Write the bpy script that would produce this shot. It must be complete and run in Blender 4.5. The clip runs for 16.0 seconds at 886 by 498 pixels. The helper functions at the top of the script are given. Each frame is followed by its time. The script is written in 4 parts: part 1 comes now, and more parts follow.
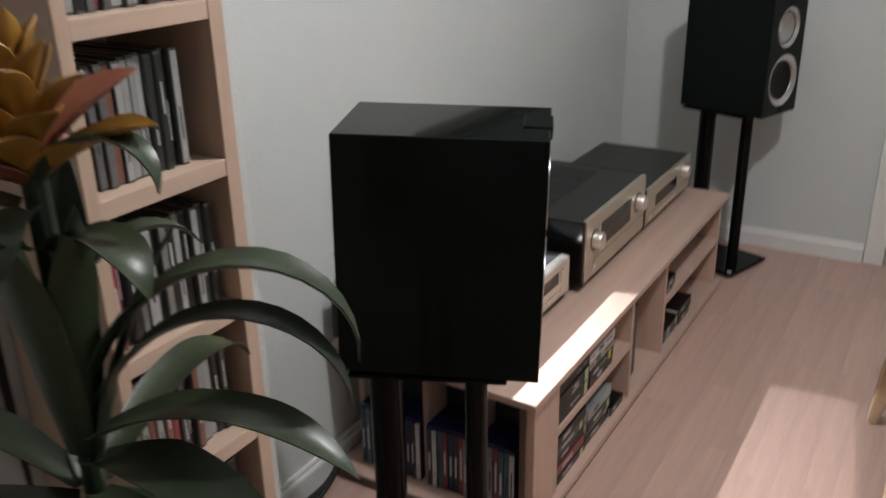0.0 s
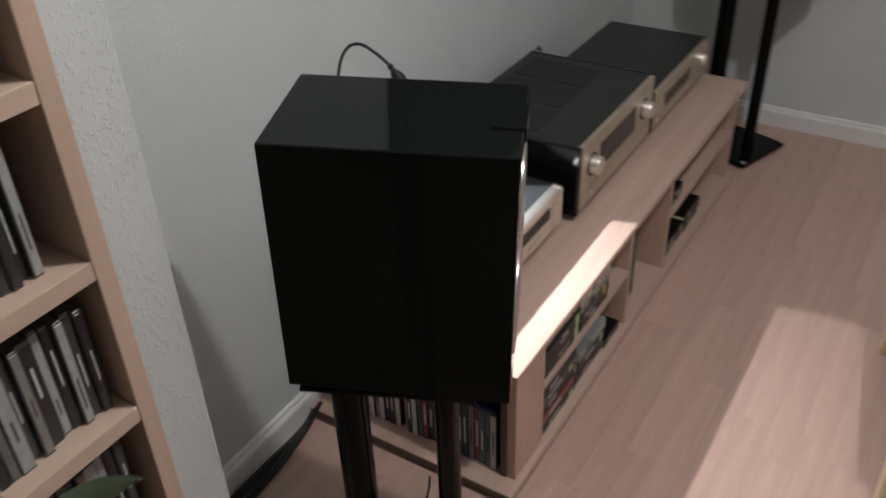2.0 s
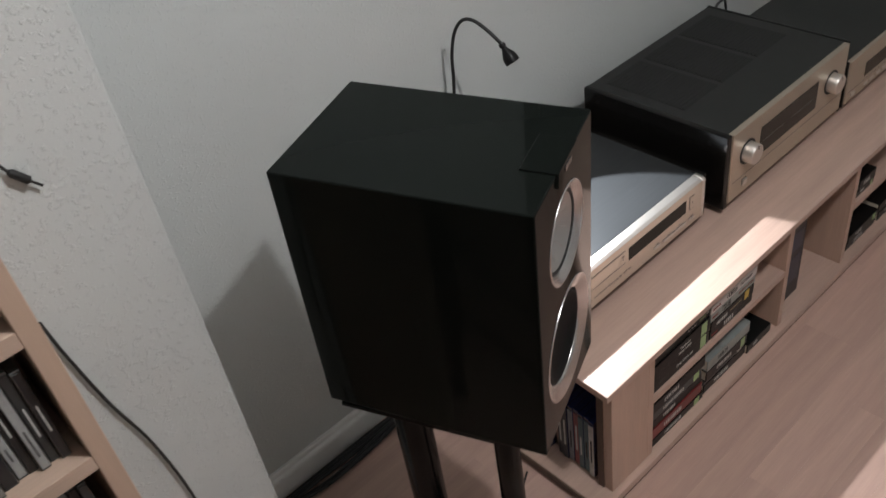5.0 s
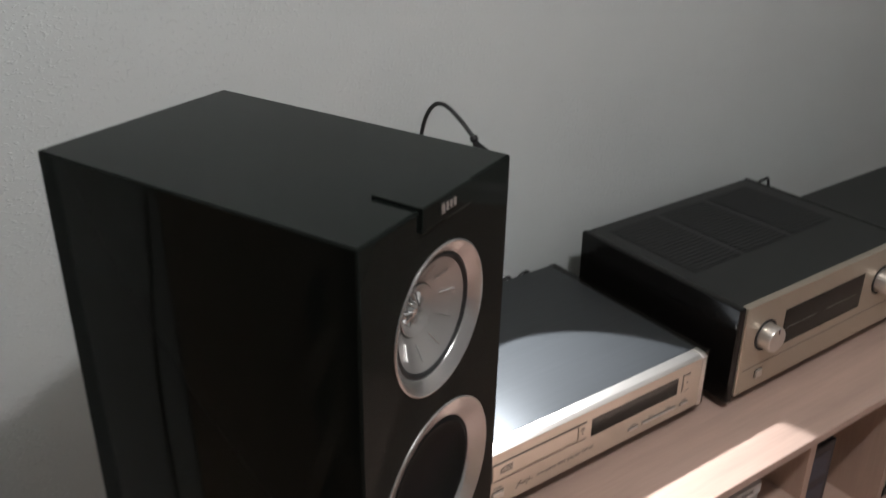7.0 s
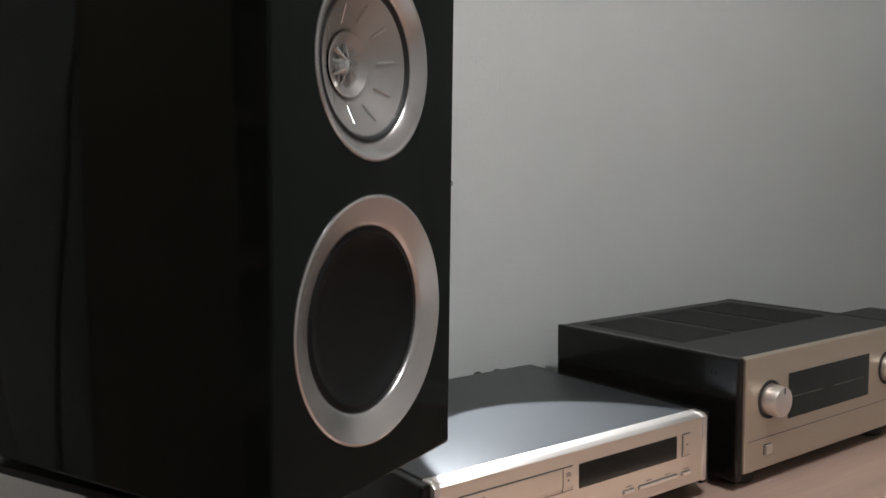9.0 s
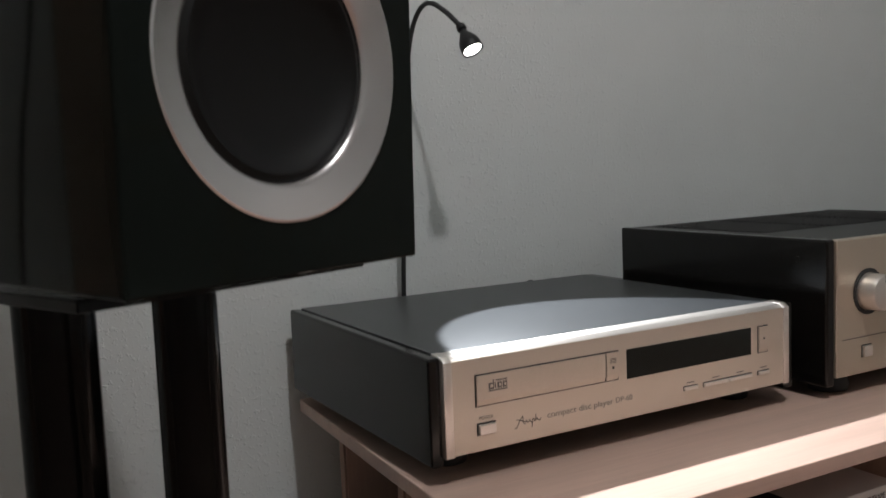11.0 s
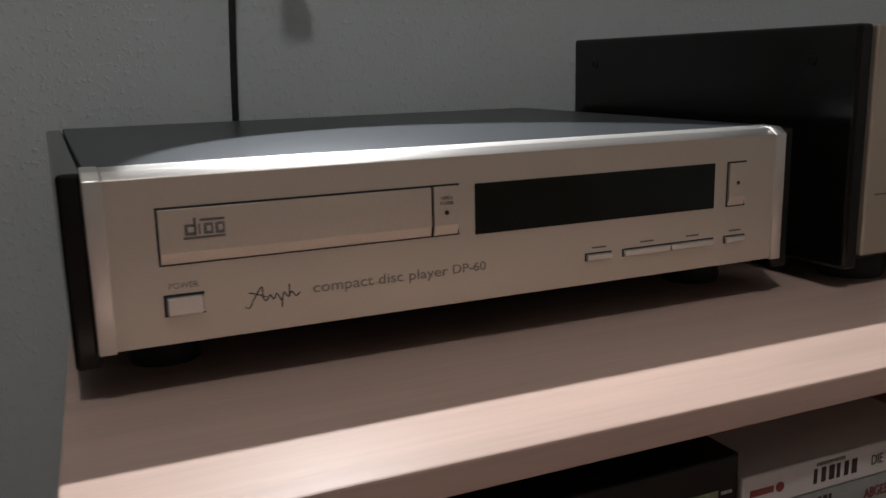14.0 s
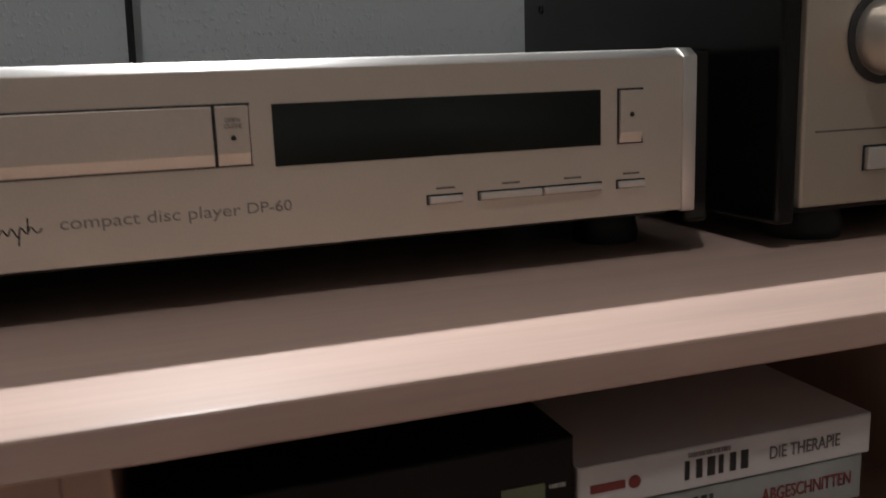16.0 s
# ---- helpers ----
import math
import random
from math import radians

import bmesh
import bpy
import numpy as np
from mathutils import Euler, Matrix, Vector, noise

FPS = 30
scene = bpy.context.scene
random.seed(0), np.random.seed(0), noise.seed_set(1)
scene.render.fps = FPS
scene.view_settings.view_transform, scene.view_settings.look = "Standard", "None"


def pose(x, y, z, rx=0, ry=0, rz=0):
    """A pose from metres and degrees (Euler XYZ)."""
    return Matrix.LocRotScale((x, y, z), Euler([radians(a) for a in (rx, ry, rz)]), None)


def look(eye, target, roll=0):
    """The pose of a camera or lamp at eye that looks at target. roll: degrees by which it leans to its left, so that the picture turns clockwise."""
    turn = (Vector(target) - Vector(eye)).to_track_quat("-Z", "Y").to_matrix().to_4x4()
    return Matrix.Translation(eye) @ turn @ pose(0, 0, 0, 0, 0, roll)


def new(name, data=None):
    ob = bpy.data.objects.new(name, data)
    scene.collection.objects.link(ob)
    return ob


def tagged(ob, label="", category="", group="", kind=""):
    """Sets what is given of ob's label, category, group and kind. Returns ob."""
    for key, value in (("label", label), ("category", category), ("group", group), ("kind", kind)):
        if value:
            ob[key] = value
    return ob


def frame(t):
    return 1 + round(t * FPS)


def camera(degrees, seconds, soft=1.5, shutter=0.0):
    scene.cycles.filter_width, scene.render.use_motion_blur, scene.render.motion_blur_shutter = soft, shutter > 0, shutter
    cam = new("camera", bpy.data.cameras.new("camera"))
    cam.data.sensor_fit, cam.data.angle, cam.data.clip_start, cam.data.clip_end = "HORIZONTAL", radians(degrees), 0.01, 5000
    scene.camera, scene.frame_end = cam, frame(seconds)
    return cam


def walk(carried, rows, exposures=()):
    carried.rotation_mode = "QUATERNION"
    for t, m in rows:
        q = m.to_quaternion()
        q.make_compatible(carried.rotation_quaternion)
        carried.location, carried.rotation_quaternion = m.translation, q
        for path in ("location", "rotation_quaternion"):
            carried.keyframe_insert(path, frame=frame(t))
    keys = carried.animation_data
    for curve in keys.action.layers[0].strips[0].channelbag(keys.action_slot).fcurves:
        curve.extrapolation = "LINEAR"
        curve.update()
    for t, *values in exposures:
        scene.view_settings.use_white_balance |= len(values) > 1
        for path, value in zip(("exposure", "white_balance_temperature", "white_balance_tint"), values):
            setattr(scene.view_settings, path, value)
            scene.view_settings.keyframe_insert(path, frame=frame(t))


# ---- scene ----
cam = camera(53.7, 16.0, shutter=0.6)

PATH = [
    (0, (-1.455, -0.787, 1.349), (0.132, 0.169, 0.596), -1.2),
    (0.5, (-1.473, -0.774, 1.484), (0.003, 0.155, 0.505), -1.9),
    (1, (-1.432, -0.718, 1.511), (0.025, 0.109, 0.419), -3.1),
    (1.5, (-1.336, -0.706, 1.525), (0.134, 0.065, 0.41), -3.1),
    (2, (-1.143, -0.701, 1.515), (0.248, 0.189, 0.386), -2.3),
    (2.5, (-1.012, -0.703, 1.51), (0.247, 0.342, 0.36), -3.2),
    (3, (-0.956, -0.714, 1.524), (0.209, 0.4, 0.339), -6.5),
    (3.2, (-0.944, -0.729, 1.548), (0.203, 0.385, 0.346), -7.6),
    (5.3, (-0.773, -0.794, 1.568), (0.151, 0.461, 0.315), -8.8),
    (5.5, (-0.727, -0.759, 1.558), (0.207, 0.536, 0.354), -7.8),
    (6, (-0.645, -0.732, 1.519), (0.209, 0.679, 0.388), -5.5),
    (6.5, (-0.604, -0.733, 1.418), (0.296, 0.678, 0.322), -2.4),
    (7, (-0.566, -0.742, 1.265), (0.462, 0.732, 0.388), 0.0),
    (7.5, (-0.568, -0.753, 1.106), (0.571, 0.779, 0.511), 0.5),
    (8, (-0.594, -0.778, 0.981), (0.616, 0.79, 0.704), 0.7),
    (8.2, (-0.59, -0.776, 0.937), (0.639, 0.792, 0.763), -0.2),
    (10.3, (-0.446, -0.729, 0.752), (0.585, 0.973, 0.541), -1.5),
    (10.5, (-0.434, -0.724, 0.730), (0.582, 0.987, 0.523), -1.8),
    (11, (-0.389, -0.707, 0.667), (0.58, 1.033, 0.479), -2.3),
    (11.5, (-0.361, -0.678, 0.636), (0.599, 1.061, 0.402), -0.7),
    (12, (-0.289, -0.628, 0.589), (0.678, 1.08, 0.203), -1.2),
    (12.5, (-0.203, -0.559, 0.557), (0.715, 1.169, 0.143), -1.4),
    (13, (-0.11, -0.522, 0.553), (0.755, 1.229, 0.121), -1.7),
    (13.5, (-0.057, -0.494, 0.552), (0.776, 1.267, 0.101), -0.9),
    (14, (-0.016, -0.479, 0.538), (0.789, 1.304, 0.124), -1.3),
    (14.5, (0.032, -0.474, 0.518), (0.767, 1.35, 0.151), -3.6),
    (15, (0.082, -0.477, 0.505), (0.739, 1.371, 0.113), -3.7),
    (15.5, (0.116, -0.459, 0.489), (0.814, 1.38, 0.13), -3.2),
    (16, (0.158, -0.455, 0.476), (0.787, 1.403, 0.09), -2.1),
]
walk(cam, [(t, look(eye, target, roll)) for t, eye, target, roll in PATH],
     [(0, 0.05), (0.7, 0.0), (1.5, -0.24), (2.5, -0.32), (5.5, -0.30), (7.0, -0.30), (8.0, 0.0), (10.3, -0.18), (11.0, -0.35), (12.0, -0.75), (13.0, -1.14), (13.5, -1.25), (14.0, -1.27), (14.5, -1.27), (16.0, -1.2)])

# ---- light ----
world = bpy.data.worlds.new("world")
scene.world = world
world.use_nodes = True
world.node_tree.nodes["Background"].inputs[0].default_value = (0.9, 0.95, 1.0, 1)
world.node_tree.nodes["Background"].inputs[1].default_value = 0.0


# a bare ceiling lamp over the middle of the room, out of the picture
bulb = bpy.data.lights.new("ceiling_lamp_light", "POINT")
bulb.energy, bulb.shadow_soft_size, bulb.color = 60, 0.035, (0.985, 0.985, 1.0)
new("ceiling_lamp_light", bulb).matrix_world = pose(-0.09, -0.94, 2.33)
# the small gooseneck light behind the disc player
LAMP_TIP = Vector((0.190, 0.236, 0.809))
LAMP_AXIS = Vector((0.1, -0.55, -0.83)).normalized()
spot = bpy.data.lights.new("gooseneck_spot", "SPOT")
spot.energy, spot.spot_size, spot.spot_blend, spot.shadow_soft_size, spot.color = 51, radians(61), 0.10, 0.005, (0.91, 0.95, 1.0)
new("gooseneck_spot", spot).matrix_world = look(LAMP_TIP + LAMP_AXIS * 0.0075, LAMP_TIP + LAMP_AXIS)


# ---- materials ----
def mat(name, colour, rough=0.5, metal=0.0, vary=0.12, scale=8.0, bump=0.0, bump_scale=60.0, stretch=(1, 1, 1), coat=0.0, per_piece=0.0, emit=0.0, spec=0.5):
    m = bpy.data.materials.new(name)
    m.use_nodes = True
    n, l = m.node_tree.nodes, m.node_tree.links
    b = n["Principled BSDF"]
    b.inputs["Roughness"].default_value, b.inputs["Metallic"].default_value = rough, metal
    b.inputs["Coat Weight"].default_value, b.inputs["Coat Roughness"].default_value = coat, 0.03
    b.inputs["Specular IOR Level"].default_value = spec
    co = n.new("ShaderNodeTexCoord")
    mp = n.new("ShaderNodeMapping")
    mp.inputs["Scale"].default_value = stretch
    l.new(co.outputs["Object"], mp.inputs[0])
    t = n.new("ShaderNodeTexNoise")
    t.inputs["Scale"].default_value, t.inputs["Detail"].default_value, t.inputs["Roughness"].default_value = scale, 6, 0.62
    l.new(mp.outputs[0], t.inputs[0])
    ramp = n.new("ShaderNodeMapRange")
    ramp.inputs[1].default_value, ramp.inputs[2].default_value = 0.3, 0.7
    ramp.inputs[3].default_value, ramp.inputs[4].default_value = 1 - vary, 1 + vary
    l.new(t.outputs[0], ramp.inputs[0])
    hue = n.new("ShaderNodeHueSaturation")
    hue.inputs["Color"].default_value = (*colour, 1)
    value = ramp.outputs[0]
    if per_piece:
        info = n.new("ShaderNodeObjectInfo")
        r2 = n.new("ShaderNodeMapRange")
        r2.inputs[3].default_value, r2.inputs[4].default_value = 1 - per_piece, 1 + per_piece
        l.new(info.outputs["Random"], r2.inputs[0])
        mul = n.new("ShaderNodeMath")
        mul.operation = "MULTIPLY"
        l.new(value, mul.inputs[0]), l.new(r2.outputs[0], mul.inputs[1])
        value = mul.outputs[0]
    l.new(value, hue.inputs["Value"])
    l.new(hue.outputs[0], b.inputs["Base Color"])
    if bump:
        t2 = n.new("ShaderNodeTexNoise")
        t2.inputs["Scale"].default_value, t2.inputs["Detail"].default_value = bump_scale, 4
        l.new(mp.outputs[0], t2.inputs[0])
        bp = n.new("ShaderNodeBump")
        bp.inputs["Strength"].default_value, bp.inputs["Distance"].default_value = bump, 0.002
        l.new(t2.outputs[0], bp.inputs["Height"])
        l.new(bp.outputs[0], b.inputs["Normal"])
    if emit:
        b.inputs["Emission Color"].default_value, b.inputs["Emission Strength"].default_value = (*colour, 1), emit
    return m


def wood(name, colour, rough=0.38, grain=0.16, per_piece=0.0, along=0):
    """Veneer with a long fine grain along one axis and soft cloudy figure."""
    s = [22.0, 22.0, 22.0]
    s[along] = 1.6
    m = mat(name, colour, rough, 0, grain, 1.0, 0.12, 6.0, tuple(s), per_piece=per_piece)
    n, l = m.node_tree.nodes, m.node_tree.links
    co = n.new("ShaderNodeTexCoord")
    mp = n.new("ShaderNodeMapping")
    fine = [260.0, 260.0, 260.0]
    fine[along] = 14.0
    mp.inputs["Scale"].default_value = fine
    l.new(co.outputs["Object"], mp.inputs[0])
    t = n.new("ShaderNodeTexNoise")
    t.inputs["Scale"].default_value, t.inputs["Detail"].default_value = 1.0, 2
    l.new(mp.outputs[0], t.inputs[0])
    mix = n.new("ShaderNodeMix")
    mix.data_type, mix.blend_type = "RGBA", "MULTIPLY"
    mix.inputs[0].default_value = 0.15
    b = n["Principled BSDF"]
    src = b.inputs["Base Color"].links[0].from_socket
    l.new(src, mix.inputs[6]), l.new(t.outputs[0], mix.inputs[7]), l.new(mix.outputs[2], b.inputs["Base Color"])
    return m


def woodchip(name, colour):
    """White painted woodchip paper: fine grit with scattered larger chips."""
    m = mat(name, colour, 0.85, 0, 0.03, 2.0)
    n, l = m.node_tree.nodes, m.node_tree.links
    co = n.new("ShaderNodeTexCoord")
    t = n.new("ShaderNodeTexNoise")
    t.inputs["Scale"].default_value, t.inputs["Detail"].default_value, t.inputs["Roughness"].default_value = 150, 3, 0.55
    l.new(co.outputs["Object"], t.inputs[0])
    r = n.new("ShaderNodeMapRange")
    r.interpolation_type = "SMOOTHSTEP"
    r.inputs[1].default_value, r.inputs[2].default_value = 0.53, 0.68
    l.new(t.outputs[0], r.inputs[0])
    t2 = n.new("ShaderNodeTexNoise")
    t2.inputs["Scale"].default_value, t2.inputs["Detail"].default_value = 240, 3
    l.new(co.outputs["Object"], t2.inputs[0])
    add = n.new("ShaderNodeMath")
    add.operation, add.inputs[2].default_value = "MULTIPLY_ADD", 0.0
    add.inputs[1].default_value = 0.30
    l.new(t2.outputs[0], add.inputs[0]), l.new(r.outputs[0], add.inputs[2])
    bp = n.new("ShaderNodeBump")
    bp.inputs["Strength"].default_value, bp.inputs["Distance"].default_value = 0.48, 0.0014
    l.new(add.outputs[0], bp.inputs["Height"])
    l.new(bp.outputs[0], n["Principled BSDF"].inputs["Normal"])
    return m


WALL = woodchip("white_woodchip_paint", (0.587, 0.613, 0.600))
CEIL = mat("white_ceiling_paint", (0.62, 0.62, 0.61), 0.9, vary=0.03)
TRIM = mat("white_gloss_trim", (0.76, 0.76, 0.74), 0.4, vary=0.03)
DOORP = mat("door_paint", (0.70, 0.70, 0.67), 0.4, vary=0.03)
PLANK = wood("laminate_plank", (0.565, 0.378, 0.312), 0.42, 0.14, per_piece=0.055)
JOINT = mat("plank_joint", (0.50, 0.335, 0.26), 0.6)
BEECH = wood("beech_veneer", (0.56, 0.393, 0.320), 0.36, 0.14)
BEECHV = wood("beech_veneer_upright", (0.56, 0.385, 0.30), 0.36, 0.10, along=2)
EDGE = mat("dark_raw_edge", (0.11, 0.065, 0.045), 0.6)
BIRCH = wood("birch_veneer", (0.56, 0.40, 0.30), 0.45, 0.08, along=2)
BIRCHX = wood("birch_veneer_level", (0.60, 0.44, 0.34), 0.45, 0.08)
CHAIRW = wood("pale_birch", (0.62, 0.46, 0.29), 0.4, 0.08, along=2)
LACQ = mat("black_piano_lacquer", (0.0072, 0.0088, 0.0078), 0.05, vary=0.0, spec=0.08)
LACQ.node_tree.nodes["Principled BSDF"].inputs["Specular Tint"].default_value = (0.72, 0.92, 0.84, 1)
BLACK = mat("black_satin", (0.008, 0.008, 0.0085), 0.38, vary=0.2, spec=0.3)
STANDM = mat("black_gloss_stand", (0.004, 0.0043, 0.0042), 0.16, vary=0.1, spec=0.12)
RUBBER = mat("black_rubber", (0.012, 0.012, 0.012), 0.55)
CONE = mat("matt_black_cone", (0.005, 0.005, 0.005), 0.6, vary=0.1, spec=0.2)
SILVER = mat("satin_silver_ring", (0.66, 0.64, 0.635), 0.27, 0.95, 0.04)
UNIQ = mat("silver_cone", (0.46, 0.445, 0.43), 0.36, 0.8, 0.05)
CHROME = mat("chrome", (0.8, 0.8, 0.8), 0.12, 1.0, 0.02)
CHAMP = mat("champagne_satin_aluminium", (0.685, 0.60, 0.512), 0.40, 0.70, 0.035, 700.0, 0.10, 1400.0)
GOLD = mat("dull_gold_satin_aluminium", (0.54, 0.465, 0.375), 0.40, 0.70, 0.035, 700.0, 0.10, 1400.0)
CHAMPT = mat("champagne_edge_trim", (0.80, 0.75, 0.70), 0.38, 0.9, 0.03)
GREYTOP = mat("dark_grey_brushed_lid", (0.050, 0.053, 0.056), 0.36, 0.50, 0.06, 1.0, 0.03, 4.0, (5, 160, 5))
AMPTOP = mat("dark_grey_painted_lid", (0.0135, 0.0145, 0.0135), 0.48, 0.0, 0.1, 40)
GRILLE = mat("black_vent_grille", (0.013, 0.013, 0.013), 0.6, 0.0, 0.3, 400)
CHEEK = mat("dark_rosewood_lacquer", (0.0065, 0.0058, 0.0052), 0.16, 0.0, 0.4, 2.0, stretch=(4, 4, 60), spec=0.32)
SIDEM = mat("dark_grey_side_panel", (0.020, 0.021, 0.020), 0.45, 0.1, 0.1)
GLASSB = mat("smoked_display_window", (0.0085, 0.0105, 0.0092), 0.12, vary=0.0, spec=0.35)
INK = mat("grey_ink", (0.15, 0.13, 0.12), 0.6)
PALEINK = mat("pale_ink", (0.25, 0.22, 0.19), 0.6)
# for dark print, and for shade drawn round buttons and knobs
DARKINK_SHADE = mat("dark_ink", (0.02, 0.02, 0.02), 0.6)
WHITEINK = mat("white_ink", (0.62, 0.62, 0.60), 0.6)
CUSHION = mat("white_quilted_fabric", (0.72, 0.72, 0.71), 0.9, vary=0.06, scale=30, bump=0.5, bump_scale=220)
LEAF = mat("glossy_green_leaf", (0.031, 0.044, 0.021), 0.38, vary=0.35, scale=9, bump=0.2, bump_scale=90)
LEAFD = mat("dark_green_leaf", (0.019, 0.028, 0.015), 0.42, vary=0.35, scale=9, bump=0.2, bump_scale=90)
BRACT = mat("orange_bract", (0.32, 0.158, 0.026), 0.38, vary=0.28, scale=14, bump=0.15, bump_scale=90)
BRACTR = mat("red_tinged_bract", (0.27, 0.085, 0.045), 0.42, vary=0.35, scale=14)
POT = mat("dark_red_glazed_pot", (0.14, 0.012, 0.012), 0.2, vary=0.1)
GLOW = mat("lit_led_lens", (1.0, 0.98, 0.95), 0.3, vary=0, emit=25)


# ---- mesh helpers ----
def mesh_ob(name, bm, material, parent=None, smooth=False):
    bmesh.ops.recalc_face_normals(bm, faces=bm.faces)
    me = bpy.data.meshes.new(name)
    bm.to_mesh(me)
    bm.free()
    for m in material if isinstance(material, (list, tuple)) else [material]:
        me.materials.append(m)
    if smooth:
        for p in me.polygons:
            p.use_smooth = True
        me.set_sharp_from_angle(angle=radians(35))
    ob = new(name, me)
    ob.parent = parent
    return ob


def part(name, bm, material, parent, label="", smooth=False):
    return tagged(mesh_ob(name, bm, material, parent, smooth), label)


def thing(name, label, category, place=(0, 0, 0), turn=0.0, group="", kind=""):
    ob = new(name)
    ob.empty_display_size = 0.05
    ob.matrix_world = pose(*place, 0, 0, turn)
    return tagged(ob, label, category, group, kind)


def box(lo, hi, bevel=0.0, seg=2, bm=None):
    """A box from corner lo to corner hi with rounded edges."""
    out = bm or bmesh.new()
    made = bmesh.ops.create_cube(out, size=1)["verts"]
    c, s = [(a + b) / 2 for a, b in zip(lo, hi)], [b - a for a, b in zip(lo, hi)]
    for v in made:
        v.co = Vector([c[i] + v.co[i] * s[i] for i in range(3)])
    if bevel:
        es = list({e for v in made for e in v.link_edges})
        bmesh.ops.bevel(out, geom=es, offset=bevel, segments=seg, profile=0.5, affect="EDGES")
    return out


def lathe(profile, axis="z", at=(0, 0, 0), steps=48, bm=None):
    """Turns a profile of (radius, height) round an axis. For y, height runs to -y."""
    out = bm or bmesh.new()
    rings = []
    for r, h in profile:
        ring = []
        for i in range(steps if r > 1e-6 else 1):
            a = 2 * math.pi * i / steps
            p = {"z": (r * math.cos(a), r * math.sin(a), h), "y": (r * math.cos(a), -h, r * math.sin(a)), "x": (h, r * math.cos(a), r * math.sin(a))}[axis]
            ring.append(out.verts.new(Vector(p) + Vector(at)))
        rings.append(ring)
    for a, b in zip(rings, rings[1:]):
        for i in range(steps):
            j = (i + 1) % steps
            if len(a) == 1 and len(b) == 1:
                break
            if len(a) == 1:
                out.faces.new((a[0], b[i], b[j]))
            elif len(b) == 1:
                out.faces.new((a[i], a[j], b[0]))
            else:
                out.faces.new((a[i], a[j], b[j], b[i]))
    return out


def tube(points, radius, sides=10, bm=None, smooth_steps=6, taper=None):
    """A round cord through points, rounded by a Catmull-Rom spline."""
    out = bm or bmesh.new()
    p = [Vector(q) for q in points]
    p = [p[0] * 2 - p[1], *p, p[-1] * 2 - p[-2]]
    path = []
    for i in range(1, len(p) - 2):
        for k in range(smooth_steps):
            t = k / smooth_steps
            a, b, c, d = p[i - 1], p[i], p[i + 1], p[i + 2]
            path.append(0.5 * (2 * b + (c - a) * t + (2 * a - 5 * b + 4 * c - d) * t * t + (3 * b - a - 3 * c + d) * t ** 3))
    path.append(p[-2])
    prev, up = None, Vector((0.31, 0.22, 0.92))
    for i, q in enumerate(path):
        d = (path[min(i + 1, len(path) - 1)] - path[max(i - 1, 0)]).normalized()
        side = d.cross(up)
        if side.length < 0.05:
            side = d.cross(Vector((1, 0, 0)))
        side.normalize()
        top = side.cross(d)
        r = radius * (taper(i / (len(path) - 1)) if taper else 1)
        ring = [out.verts.new(q + r * (math.cos(2 * math.pi * k / sides) * side + math.sin(2 * math.pi * k / sides) * top)) for k in range(sides)]
        if prev:
            for k in range(sides):
                out.faces.new((prev[k], prev[(k + 1) % sides], ring[(k + 1) % sides], ring[k]))
        else:
            out.faces.new(ring[::-1])
        prev = ring
    out.faces.new(prev)
    return out


def words(name, text, size, m, material, parent, wide=1.0, extrude=0.0002):
    data = bpy.data.curves.new(name, "FONT")
    data.body, data.size, data.extrude = text, size, extrude
    data.materials.append(material)
    ob = new(name, data)
    ob.parent = parent
    ob.matrix_local = m @ Matrix.Diagonal((wide, 1, 1, 1))
    return ob


FRONT = pose(0, 0, 0, 90, 0, 0)


def on_front(x, y, z):
    """The pose of writing on an upright face that looks to -y."""
    return Matrix.Translation((x, y, z)) @ FRONT


# ---- structure ----
BACK, RIGHT, PIER_Y, PIER_X = 0.42, 2.03, 0.076, -0.565
LEFT_W, FRONT_W, HIGH = -3.0, -3.4, 2.45


def structure(name, bm, material, label):
    return tagged(mesh_ob(name, bm, material), label, name.split("_")[0], kind="structure")


structure("wall_back", box((PIER_X, BACK, 0), (RIGHT + 0.12, BACK + 0.12, HIGH)), WALL, "white woodchip-papered wall behind the low cabinet")
structure("wall_pier", box((LEFT_W - 0.12, PIER_Y, 0), (PIER_X, BACK + 0.12, HIGH), 0.002), WALL, "white woodchip-papered projecting wall beside the disc tower")
wr = box((RIGHT, -0.575, 0), (RIGHT + 0.12, BACK, HIGH))
box((RIGHT, -1.60, 2.06), (RIGHT + 0.12, -0.575, HIGH), bm=wr)
box((RIGHT, FRONT_W, 0), (RIGHT + 0.12, -1.60, HIGH), bm=wr)
structure("wall_right", wr, WALL, "white papered wall with a door opening")
structure("wall_left", box((LEFT_W - 0.12, FRONT_W, 0), (LEFT_W, PIER_Y, HIGH)), WALL, "plain white wall closing the room")
structure("wall_front", box((LEFT_W - 0.12, FRONT_W - 0.12, 0), (RIGHT + 0.12, FRONT_W, HIGH)), WALL, "plain white wall closing the room")
structure("ceiling", box((LEFT_W - 0.12, FRONT_W - 0.12, HIGH), (RIGHT + 0.12, BACK + 0.12, HIGH + 0.1)), CEIL, "plain white painted ceiling")
floor = structure("floor", box((LEFT_W - 0.12, FRONT_W - 0.12, -0.1), (RIGHT + 0.3, BACK + 0.12, -0.004)), JOINT, "pinkish beech-look laminate plank floor")


